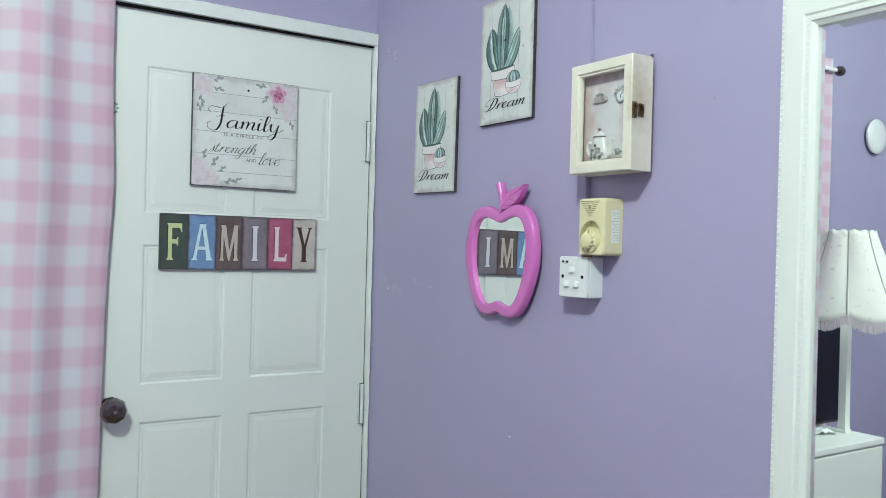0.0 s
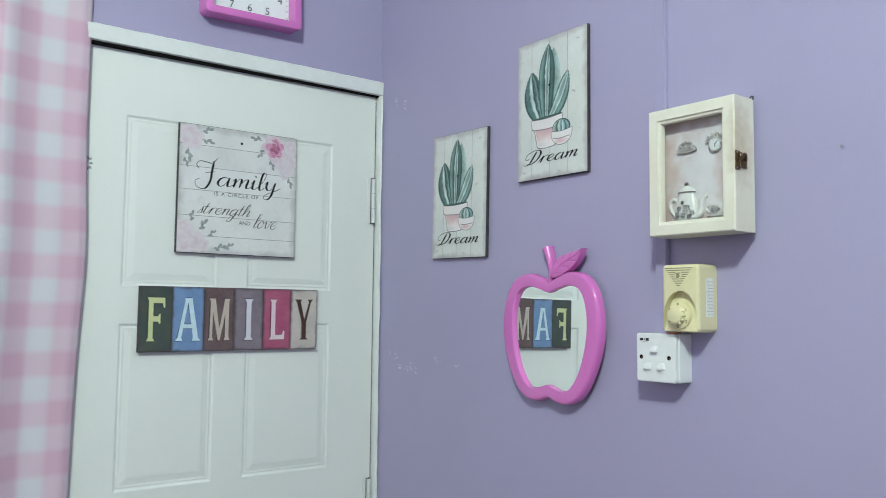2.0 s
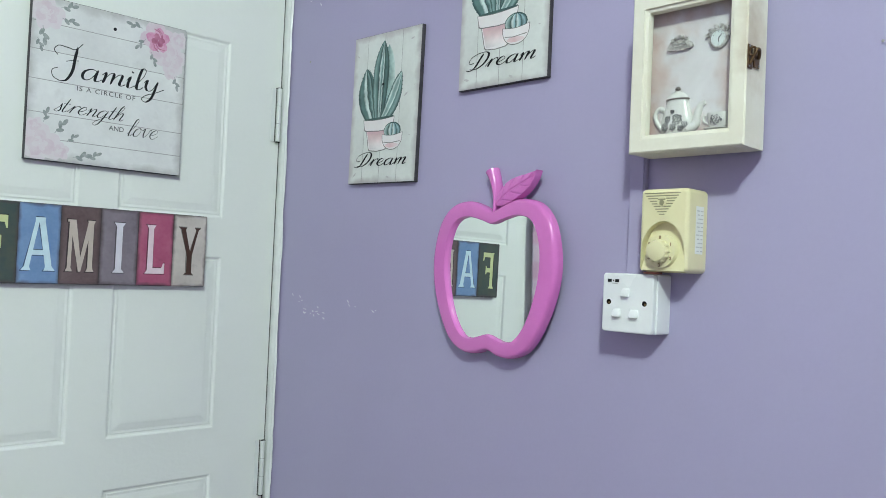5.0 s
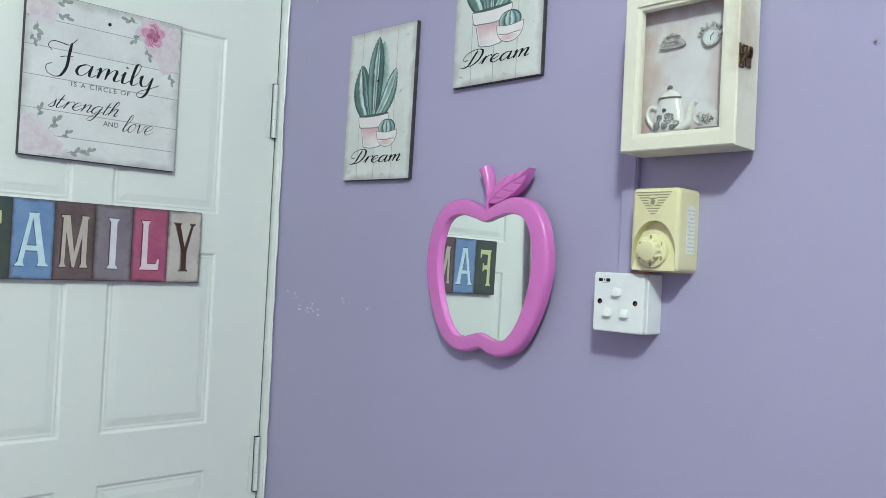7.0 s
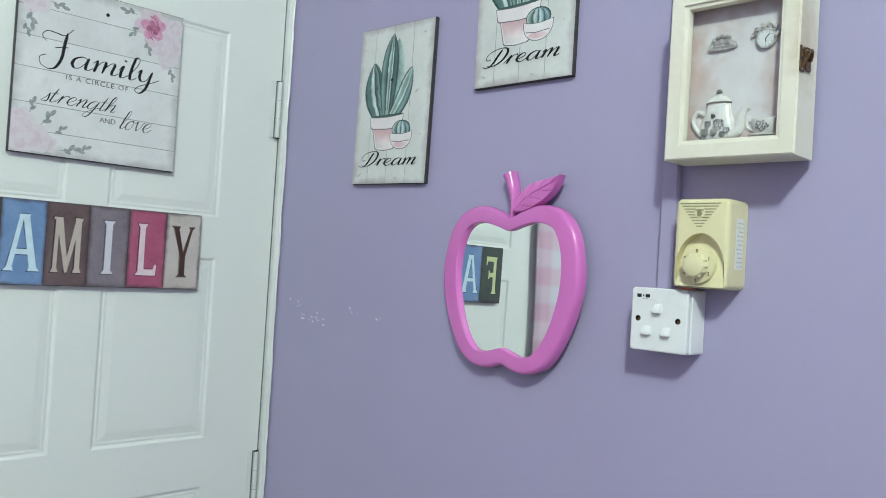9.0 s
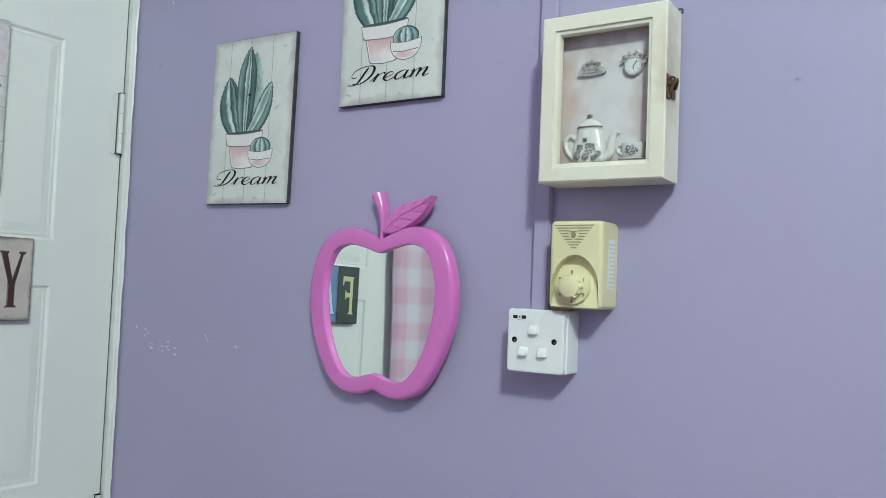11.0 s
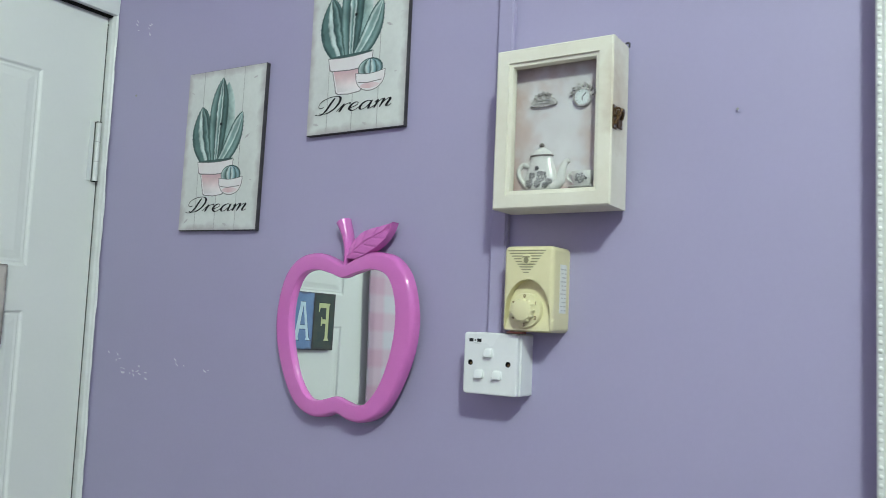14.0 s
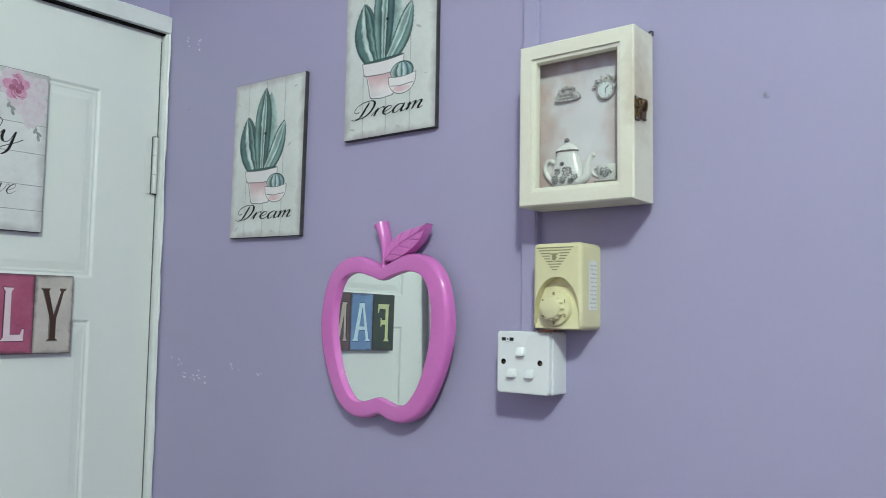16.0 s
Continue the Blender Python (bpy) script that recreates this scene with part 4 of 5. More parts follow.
# ---- shadow box ----
def box_wood():
    """Ivory paint rubbed down to a brown stain round the latch."""
    m = CREAM.copy()
    m.name = "rubbed_ivory_paint"
    t = m.node_tree
    bs = t.nodes["Principled BSDF"]
    src = bs.inputs["Base Color"].links[0].from_socket
    co, mp, ln, nz, mr, mx = (t.nodes.new(k) for k in ("ShaderNodeTexCoord", "ShaderNodeMapping", "ShaderNodeVectorMath", "ShaderNodeTexNoise", "ShaderNodeMapRange", "ShaderNodeMix"))
    mp.inputs["Location"].default_value, mp.inputs["Scale"].default_value = (-0.176 * 36, -0.140 * 13, -0.040 * 24), (36, 13, 24)
    ln.operation, mx.data_type = "LENGTH", "RGBA"
    nz.inputs["Scale"].default_value, nz.inputs["Detail"].default_value = 60, 6
    mul = t.nodes.new("ShaderNodeMath")
    mul.operation = "MULTIPLY_ADD"
    mul.inputs[1].default_value = 0.9
    t.links.new(co.outputs["Object"], mp.inputs[0])
    t.links.new(mp.outputs[0], ln.inputs[0])
    t.links.new(co.outputs["Object"], nz.inputs["Vector"])
    t.links.new(nz.outputs[0], mul.inputs[0])
    t.links.new(ln.outputs["Value"], mul.inputs[2])
    mr.inputs["From Min"].default_value, mr.inputs["From Max"].default_value = 0.5, 1.6
    mr.inputs["To Min"].default_value, mr.inputs["To Max"].default_value = 0.75, 0.0
    t.links.new(mul.outputs[0], mr.inputs["Value"])
    t.links.new(mr.outputs[0], mx.inputs["Factor"])
    t.links.new(src, mx.inputs["A"])
    mx.inputs["B"].default_value = (0.42, 0.30, 0.19, 1)
    t.links.new(mx.outputs["Result"], bs.inputs["Base Color"])
    return m


RUBBED = box_wood()


def build_shadow_box():
    w, h, dep = 0.166, 0.2155, 0.056
    root = thing("shadow_box", on_east(1.752, 1.613, EAST - 0.0115), "ivory wooden shadow box with glazed door and miniature tea set", "shadow box")
    fr = dep - 0.014
    bm = bmesh.new()
    box((0.001, 0, 0), (0.010, h, fr), bm=bm)
    box((w - 0.010, 0, 0), (w - 0.001, h, fr), bm=bm)
    box((0.010, 0, 0), (w - 0.010, 0.009, fr), bm=bm)
    box((0.010, h - 0.009, 0), (w - 0.010, h, fr), bm=bm)
    part("case", bm, RUBBED, root)
    part("back_batten", box((0.012, 0.010, -0.0115), (w - 0.012, h - 0.010, 0.001)), EDGE, root, "dark wooden hanging batten")
    part("back_panel", box((0.010, 0.009, 0.002), (w - 0.010, h - 0.009, 0.031)), BACKING, root, "faded greyish paper backing")
    # glazed door: mitred frame with a stepped inner moulding
    a, b = 0.0245, 0.0245
    prof = [(0.0, fr + 0.0008), (0.0, dep - 0.002), (0.002, dep), (a - 0.006, dep), (a - 0.0055, dep - 0.0025), (a - 0.001, dep - 0.0032), (a, dep - 0.006), (a, fr + 0.0008)]
    loops = [[(d, d, z), (w - d, d, z), (w - d, h - d, z), (d, h - d, z)] for d, z in prof]
    bm = loft(loops + [loops[0]])
    bmesh.ops.remove_doubles(bm, verts=bm.verts, dist=1e-6)
    door = part("door", bm, RUBBED, root, "ivory framed glazed door")
    pane = part("pane", box((a - 0.002, b - 0.002, fr + 0.002), (w - a + 0.002, h - b + 0.002, fr + 0.004)), PANE, door, "clear glass")
    pane.visible_shadow = False
    # clasp round the door's edge: a plate on the door, one on the case and a hook between them
    latch = part("latch", box((w, 0.096, dep - 0.0130), (w + 0.0018, 0.126, dep - 0.0008), 0.0006, 1), BRONZE, root, "small bronze clasp")
    part("plate", box((w - 0.001, 0.100, dep - 0.0330), (w + 0.0014, 0.124, dep - 0.0190), 0.0006, 1), BRONZE, latch)
    part("hook", tube(spline([(w + 0.0020, 0.1020, dep - 0.0060), (w + 0.0060, 0.1100, dep - 0.0062), (w + 0.0085, 0.1185, dep - 0.0090), (w + 0.0080, 0.1205, dep - 0.0170), (w + 0.0050, 0.1160, dep - 0.0240), (w + 0.0025, 0.1120, dep - 0.0275)], 5, False), 0.0021, 10), BRONZE, latch, smooth=True)
    part("ring", tube(spline([(w + 0.0058 + 0.0046 * math.cos(a), 0.1165 + 0.0050 * math.sin(a), dep - 0.0050) for a in [2 * math.pi * k / 12 for k in range(13)]], 3, False), 0.0013, 8), BRONZE, latch, smooth=True)
    for v, z in ((0.0985, 0.0040), (0.1235, 0.0040), (0.1030, 0.0300), (0.1210, 0.0300)):
        part("screw", lathe([(0.0015, 0.0), (0.0014, 0.0026), (0.0005, 0.0028)], 10, "X", (w, v, dep - z)), STEEL, latch)
    part("hanger", tube(spline([(w - 0.005, h - 0.001, 0.004), (w - 0.003, h + 0.004, 0.004), (w + 0.001, h + 0.0035, 0.004), (w + 0.001, h - 0.002, 0.004)], 5, False), 0.0012, 8), EDGE, root)

    def tea(name, bm, mat, label=""):
        return part(name, bm, mat, root, label, smooth=True)

    # teapot in half relief, resting on the box's floor
    cx, fl, cz = 0.060, 0.0105, 0.0325
    prof = [(0.0150, 0.0), (0.0205, 0.003), (0.0236, 0.012), (0.0228, 0.022), (0.0190, 0.033), (0.0158, 0.043), (0.0152, 0.047), (0.0158, 0.048)]
    pot = tea("teapot", lathe(prof, 28, "Y", (cx, fl + 0.014, cz), flat=0.46), CERAMIC, "white ceramic miniature teapot with grey roses")
    part("lid", lathe([(0.0165, 0.048), (0.0150, 0.0515), (0.0085, 0.0565), (0.0035, 0.0585), (0.003, 0.060), (0.0042, 0.062), (0.0030, 0.0645), (0.0008, 0.065)], 24, "Y", (cx, fl + 0.014, cz), flat=0.46), CERAMIC, pot, smooth=True)
    part("lid_band", lathe([(0.0167, 0.0470), (0.0172, 0.0480), (0.0167, 0.0490)], 24, "Y", (cx, fl + 0.014, cz), flat=0.47), DARKPEWTER, pot)
    part("lid_knob", lathe([(0.0022, 0.0596), (0.0042, 0.0615), (0.0032, 0.0640), (0.0012, 0.0655)], 16, "Y", (cx, fl + 0.014, cz + 0.0004), flat=0.9), DARKPEWTER, pot)
    part("spout", tube(spline([(cx + 0.017, fl + 0.020, cz), (cx + 0.027, fl + 0.026, cz), (cx + 0.030, fl + 0.040, cz), (cx + 0.034, fl + 0.051, cz), (cx + 0.040, fl + 0.054, cz)], 5, False), [0.0075 - 0.0046 * (i / 20) for i in range(21)], 12), CERAMIC, pot, smooth=True)
    part("handle", tube(spline([(cx - 0.015, fl + 0.046, cz), (cx - 0.026, fl + 0.052, cz), (cx - 0.033, fl + 0.045, cz), (cx - 0.031, fl + 0.034, cz), (cx - 0.021, fl + 0.022, cz)], 6, False), 0.0031, 10), CERAMIC, pot, smooth=True)
    for cu, cv, r in ((cx + 0.005, fl + 0.033, 0.0078), (cx - 0.009, fl + 0.034, 0.0052), (cx - 0.013, fl + 0.024, 0.0062), (cx + 0.015, fl + 0.026, 0.0045), (cx - 0.001, fl + 0.023, 0.0052), (cx + 0.010, fl + 0.021, 0.0042), (cx - 0.002, fl + 0.044, 0.0030)):
        bm = bmesh.new()
        for k in range(17):
            an, rr = 2.4 * k, r * 0.95 * math.sqrt((k + 0.3) / 17)
            u, v = cu + rr * math.cos(an), cv + rr * math.sin(an)
            q = min(abs(u - cx) / 0.0232, 0.95)
            zz = cz + 0.46 * 0.0228 * math.sqrt(1 - q * q)
            plate(blob(u, v, r * (0.24 + 0.06 * (k % 3)), r * 0.085, an + 1.45, 9), zz - 0.003, zz + 0.0008, bm=bm)
        part("rose_print", bm, FINEPRINT, pot)
    # cup and saucer
    cc = 0.1185
    saucer = tea("saucer", lathe([(0.010, 0.0), (0.0185, 0.0035), (0.0190, 0.0048), (0.008, 0.0030)], 26, "Y", (cc, fl + 0.014, cz), flat=0.6), CERAMIC, "white miniature saucer")
    cup = tea("cup", lathe([(0.008, 0.0), (0.0125, 0.003), (0.0148, 0.012), (0.0158, 0.020), (0.0145, 0.020), (0.012, 0.008)], 26, "Y", (cc + 0.001, fl + 0.018, cz), flat=0.6), CERAMIC, "white miniature teacup with grey roses")
    part("handle", tube(spline([(cc - 0.012, fl + 0.035, cz), (cc - 0.019, fl + 0.036, cz), (cc - 0.020, fl + 0.029, cz), (cc - 0.012, fl + 0.024, cz)], 5, False), 0.0016, 8), CERAMIC, cup, smooth=True)
    bm = bmesh.new()
    for k in range(16):
        an, rr = 2.4 * k, 0.0085 * math.sqrt((k + 0.3) / 16)
        u, v = cc + 0.001 + rr * math.cos(an), fl + 0.0285 + 0.75 * rr * math.sin(an)
        plate(blob(u, v, 0.0019, 0.0008, an + 1.45, 9), cz + 0.005, cz + 0.0092, bm=bm)
    part("rose_print", bm, FINEPRINT, cup)
    # little plaque and pocket watch on the backing
    pl = (0.061, 0.150)
    plq = tea("plaque", plate(spline([(pl[0] - 0.017, pl[1] - 0.010), (pl[0] + 0.015, pl[1] - 0.010), (pl[0] + 0.018, pl[1] - 0.004), (pl[0] + 0.010, pl[1] + 0.003), (pl[0] - 0.001, pl[1] + 0.009), (pl[0] - 0.012, pl[1] + 0.003), (pl[0] - 0.017, pl[1] - 0.004)], 5), 0.0310, 0.0355, 0.0012), PEWTER, "small antiqued ornament plaque")
    for du, dv, ww in ((-0.010, -0.003, 0.020), (-0.012, -0.007, 0.024)):
        part("writing_bar", box((pl[0] + du, pl[1] + dv - 0.0008, 0.0355), (pl[0] + du + ww, pl[1] + dv + 0.0008, 0.0362)), GROOVE, plq)
    for k in range(5):
        part("scroll", lathe([(0.0030, 0.0350), (0.0026, 0.0368), (0.0008, 0.0372)], 12, centre=(pl[0] - 0.010 + 0.005 * k, pl[1] + 0.003 + 0.0035 * math.sin(math.pi * k / 4), 0)), PEWTER, plq, smooth=True)
    wc = (0.1165, 0.146)
    watch = tea("pocket_watch", lathe([(0.0125, 0.0310), (0.0135, 0.0330), (0.0125, 0.0355), (0.0105, 0.0360), (0.0104, 0.0345)], 26, centre=(*wc, 0)), PEWTER, "small pewter pocket watch")
    part("dial", lathe([(0.0104, 0.0340), (0.0104, 0.0348), (0.004, 0.0349)], 24, centre=(*wc, 0)), DIAL, watch)
    part("watch_hand", ribbon([wc, (wc[0] + 0.005, wc[1] + 0.005)], 0.0009, 0.0349, 0.0354), INK, watch)
    part("watch_hand", ribbon([wc, (wc[0] + 0.0005, wc[1] - 0.005)], 0.0009, 0.0349, 0.0354), INK, watch)
    bm = bmesh.new()
    for k in range(12):
        an = 2 * math.pi * k / 12
        box((wc[0] + 0.0085 * math.cos(an) - 0.0004, wc[1] + 0.0085 * math.sin(an) - 0.0004, 0.0348), (wc[0] + 0.0085 * math.cos(an) + 0.0004, wc[1] + 0.0085 * math.sin(an) + 0.0004, 0.0352), bm=bm)
    part("hour_mark", bm, INK, watch)
    for k in range(6):
        an = 0.35 + k * 0.48
        part("bow_leaf", plate(blob(wc[0] + 0.016 * math.cos(an), wc[1] + 0.016 * math.sin(an), 0.0045, 0.0025, an + 0.8, 10), 0.0310, 0.0355, 0.0008), PEWTER, watch)


build_shadow_box()


# ---- fan regulator ----
def housing(w, h, dep, r, soft, shrink=0.0):
    """A moulded box with rounded corners and a softened front edge."""
    loops = []
    for k in range(6):
        a = radians(90 * k / 5)
        d, z = shrink + soft * (1 - math.cos(a)), dep - soft + soft * math.sin(a)
        loops.append([(u, v, z) for u, v in rounded(w - 2 * d, h - 2 * d, max(r - d, 0.001), 5, d, d)])
    first = [(u, v, 0) for u, v in rounded(w, h, r, 5)]
    return loft([first] + loops, True, True)


DIALINK = paint("brown_dial_print", (0.20, 0.13, 0.06), (0.30, 0.21, 0.11), 0.6, scale=80, bump=0)
LABEL = paint("aged_label", (0.82, 0.83, 0.79), (0.76, 0.76, 0.70), 0.6, scale=60)
LABELINK = paint("faded_label_print", (0.52, 0.52, 0.50), (0.62, 0.61, 0.57), 0.6, scale=80, bump=0)


def build_regulator():
    w, h, dep = 0.073, 0.113, 0.050
    root = thing("fan_regulator", on_east(1.740, 1.4525), "yellowed cream plastic ceiling fan regulator with round knob", "fan regulator")
    body = part("body", housing(w, h, dep, 0.007, 0.006), YELLOWED, root, smooth=True)
    # arched recess for the knob
    arch = [(0.003, -0.01), (0.003, 0.022)] + [(0.036 - 0.033 * math.cos(a), 0.024 + 0.045 * math.sin(a)) for a in [math.pi * k / 24 for k in range(1, 24)]] + [(0.069, 0.022), (0.069, -0.01)]
    cut = part("cutter", plate(arch, dep - 0.013, dep + 0.02), YELLOWED, root)
    mod = body.modifiers.new("recess", "BOOLEAN")
    mod.object, mod.operation, mod.solver = cut, "DIFFERENCE", "EXACT"
    me = bpy.data.meshes.new_from_object(body.evaluated_get(bpy.context.evaluated_depsgraph_get()))
    body.modifiers.clear()
    body.data = me
    bpy.data.objects.remove(cut)
    # sloping floor of the recess, full thickness at the foot
    bm = loft([[(0.0032, 0.002, dep - 0.0135), (0.0688, 0.002, dep - 0.0135), (0.0600, 0.056, dep - 0.0135), (0.0120, 0.056, dep - 0.0135)],
               [(0.0032, 0.002, dep - 0.0016), (0.0688, 0.002, dep - 0.0016), (0.0600, 0.056, dep - 0.0120), (0.0120, 0.056, dep - 0.0120)]], True, True)
    part("recess_floor", bm, YELLOWED, body)
    kc = (0.034, 0.028)
    knob = part("knob", lathe([(0.0228, dep - 0.010), (0.0228, dep + 0.0008), (0.0220, dep + 0.0022), (0.0152, dep + 0.0032), (0.0146, dep + 0.0100), (0.0130, dep + 0.0125), (0.0085, dep + 0.0140), (0.003, dep + 0.0144)], 32, centre=(*kc, 0)), YELLOWED, root, "ribbed round cream knob", smooth=True)
    for k in range(12):
        a = 2 * math.pi * k / 12
        c = (kc[0] + 0.0143 * math.cos(a), kc[1] + 0.0143 * math.sin(a))
        part("grip", lathe([(0.0022, dep + 0.0026), (0.0022, dep + 0.0098), (0.0010, dep + 0.0112)], 10, centre=(*c, 0)), YELLOWED, knob, smooth=True)
    for k in range(6):
        a = radians(90 - 60 * k)
        words(str(k), kc[0] + 0.0188 * math.cos(a), kc[1] + 0.0188 * math.sin(a) - 0.0020, dep + 0.0031, 0.0062, DIALINK, knob, "numeral", bold=0.0002, align="CENTER")
    # triangle of fine grooves, their shade laid on as dark strips, with a badge
    for k in range(9):
        half = 0.0275 * (1 - k / 9.4)
        v = 0.1068 - 0.0036 * k
        part("groove", box((0.0335 - half, v - 0.0007, dep - 0.001), (0.0335 + half, v + 0.0007, dep + 0.00025)), RIBSHADE, body)
    badge = part("badge", lathe([(0.0072, dep), (0.0072, dep + 0.0009), (0.0060, dep + 0.0012)], 22, centre=(0.0335, 0.0955, 0)), YELLOWED, body)
    part("badge_mark", plate(blob(0.0335, 0.0940, 0.0040, 0.0046, 0, 5), dep + 0.001, dep + 0.0015), RIBSHADE, badge)
    part("badge_mark", box((0.0280, 0.0975, dep + 0.001), (0.0390, 0.0992, dep + 0.0015)), RIBSHADE, badge)
    part("wire", tube([(-0.002, -0.0019, 0.030), (0.006, -0.0018, 0.044), (0.014, -0.0017, 0.0475), (0.024, -0.0019, 0.047), (0.031, -0.0014, 0.040)], 0.0017, 8), WIRE, root, "reddish-brown wire tucked under the housing", smooth=True)
    # paper label on the side, its print too small to read
    lab = part("side_label", box((w - 0.0005, 0.026, 0.010), (w + 0.0004, 0.090, 0.030)), LABEL, root, "small white printed label")
    for k in range(11):
        for zz, ll in ((0.0115, 0.0050 + 0.0020 * (k % 3)), (0.0205, 0.0035 + 0.0022 * ((k + 1) % 3))):
            part("writing_bar", box((w + 0.0003, 0.0290 + 0.0054 * k, zz), (w + 0.0007, 0.0306 + 0.0054 * k, zz + ll)), LABELINK, lab)


build_regulator()


# ---- three-gang switch ----
def build_switch():
    w, h, dep = 0.082, 0.083, 0.042
    root = thing("wall_switch", on_east(1.802, 1.366), "white plastic surface-mounted switch with three small rockers", "switch")
    part("back_box", housing(w + 0.002, h, dep - 0.009, 0.003, 0.001), PLASTIC, root, smooth=True)
    face = part("face_plate", loft([[(u, v, z) for u, v in rounded(w - 2 * d, h - 2 * d, 0.004, 4, d, d)] for d, z in ((0.0, dep - 0.0085), (0.0, dep - 0.002), (0.0006, dep - 0.0006), (0.002, dep))], True, True), PLASTIC, root)
    for u, v in ((0.039, 0.056), (0.025, 0.027), (0.053, 0.027)):
        bm = loft([[(a, b, z + (0.26 * (v - b) + 0.0006 if z > dep else 0.0)) for a, b in rounded(0.0135 - 2 * d, 0.0125 - 2 * d, 0.003, 4, u - 0.00675 + d, v - 0.00625 + d)] for d, z in ((0, dep - 0.001), (0, dep + 0.0022), (0.0010, dep + 0.0040), (0.0028, dep + 0.0046))], True, True)
        part("rocker", bm, PLASTIC, face, smooth=True)
    for u in (0.011, 0.069):
        part("screw_hole", lathe([(0.0038, dep - 0.001), (0.0038, dep + 0.0003), (0.001, dep + 0.0003)], 14, centre=(u, 0.042, 0)), DARK, face)
        part("screw", lathe([(0.0018, dep), (0.0016, dep + 0.0006), (0.0006, dep + 0.0007)], 12, centre=(u + 0.001, 0.041, 0)), BRONZE, face)
    for a, b, c, d in ((0.008, 0.0700, 0.0145, 0.0745), (0.0165, 0.0712, 0.0185, 0.0735), (0.0205, 0.0700, 0.0270, 0.0745), (0.015, 0.0680, 0.0245, 0.0688)):
        part("maker_mark", box((a, b, dep - 0.0005), (c, d, dep + 0.0003)), INK if c != 0.0245 else GROOVE, face)


build_switch()

# ---- cable conduit painted over in wall colour ----
conduit = thing("cable_conduit", on_east(1.785, 1.445), "slim cable trunking painted lilac like the wall", "cable conduit", kind="structure")
part("channel", box((0, 0, 0), (0.025, TOP - 1.445, 0.009), 0.0012), PURPLE, conduit)
part("cover", box((0.0015, 0, 0.009), (0.0235, TOP - 1.445, 0.0115), 0.001), PURPLE, conduit)


# ---- tall mirror with beaded white frame ----
def build_tall_mirror():
    w, h, fw, dep = 0.60, 1.19, 0.059, 0.042
    root = thing("wall_mirror", on_east(1.299, 0.680), "tall wall mirror in a white frame with two rows of beads", "mirror")
    prof = [(0.0, 0.0), (0.0, dep - 0.006), (0.002, dep - 0.003), (0.007, dep - 0.002), (0.010, dep), (0.040, dep), (0.043, dep - 0.002), (0.051, dep - 0.002), (0.053, dep - 0.005), (fw, dep - 0.009), (fw, 0.0)]

    def rail(corners):
        """One mitred side of the frame."""
        (a, b), (c, d) = corners
        return loft([[(*(Vector(a).lerp(Vector(c), k / fw)), z) for k, z in prof], [(*(Vector(b).lerp(Vector(d), k / fw)), z) for k, z in prof]], True, True)

    def bead(c, bm=None):
        """One low dome of the beading."""
        rings = [[(c[0] + 0.0027 * rr * math.cos(x), c[1] + 0.0027 * rr * math.sin(x), dep - 0.0025 + zz) for x in [math.pi * q / 4 for q in range(8)]] for rr, zz in ((1.0, 0.0), (0.92, 0.0004), (0.6, 0.0008), (0.15, 0.0010))]
        return loft(rings, False, True, bm) if bm else loft(rings, False, True)

    o = [(0, 0), (w, 0), (w, h), (0, h)]
    i = [(fw, fw), (w - fw, fw), (w - fw, h - fw), (fw, h - fw)]
    for k in range(4):
        j = (k + 1) % 4
        r = part("frame_rail", rail(((o[k], o[j]), (i[k], i[j]))), WHITE, root, "white painted moulding")
        for off in (0.0045, 0.047):
            a, b = Vector((off if o[k][0] == 0 else w - off, off if o[k][1] == 0 else h - off)), Vector((off if o[j][0] == 0 else w - off, off if o[j][1] == 0 else h - off))
            count = int((b - a).length / 0.0092)
            spots = [a.lerp(b, q / count) for q in range(count)]
            if k == 3:
                first = part("bead", bead((0.0, 0.0)), WHITE, r, smooth=True)
                first.location = (*spots[0], 0)
                for c in spots[1:]:
                    twin = new("bead", first.data)
                    twin.parent = r
                    twin.location = (*c, 0)
            else:
                bm = bmesh.new()
                for c in spots:
                    bead(c, bm)
                tagged(part("beading", bm, WHITE, r, smooth=True), kind="stuff")
    g, bv = 0.0300, 0.011
    bm = loft([[(fw - 0.003, fw - 0.003, g - 0.0020), (w - fw + 0.003, fw - 0.003, g - 0.0020), (w - fw + 0.003, h - fw + 0.003, g - 0.0020), (fw - 0.003, h - fw + 0.003, g - 0.0020)],
               [(fw + bv, fw + bv, g), (w - fw - bv, fw + bv, g), (w - fw - bv, h - fw - bv, g), (fw + bv, h - fw - bv, g)]], False, True)
    part("mirror_glass", bm, MIRROR, root, "bevelled mirror glass")
    part("backing", box((0.01, 0.01, 0), (w - 0.01, h - 0.01, 0.024)), EDGE, root)


build_tall_mirror()


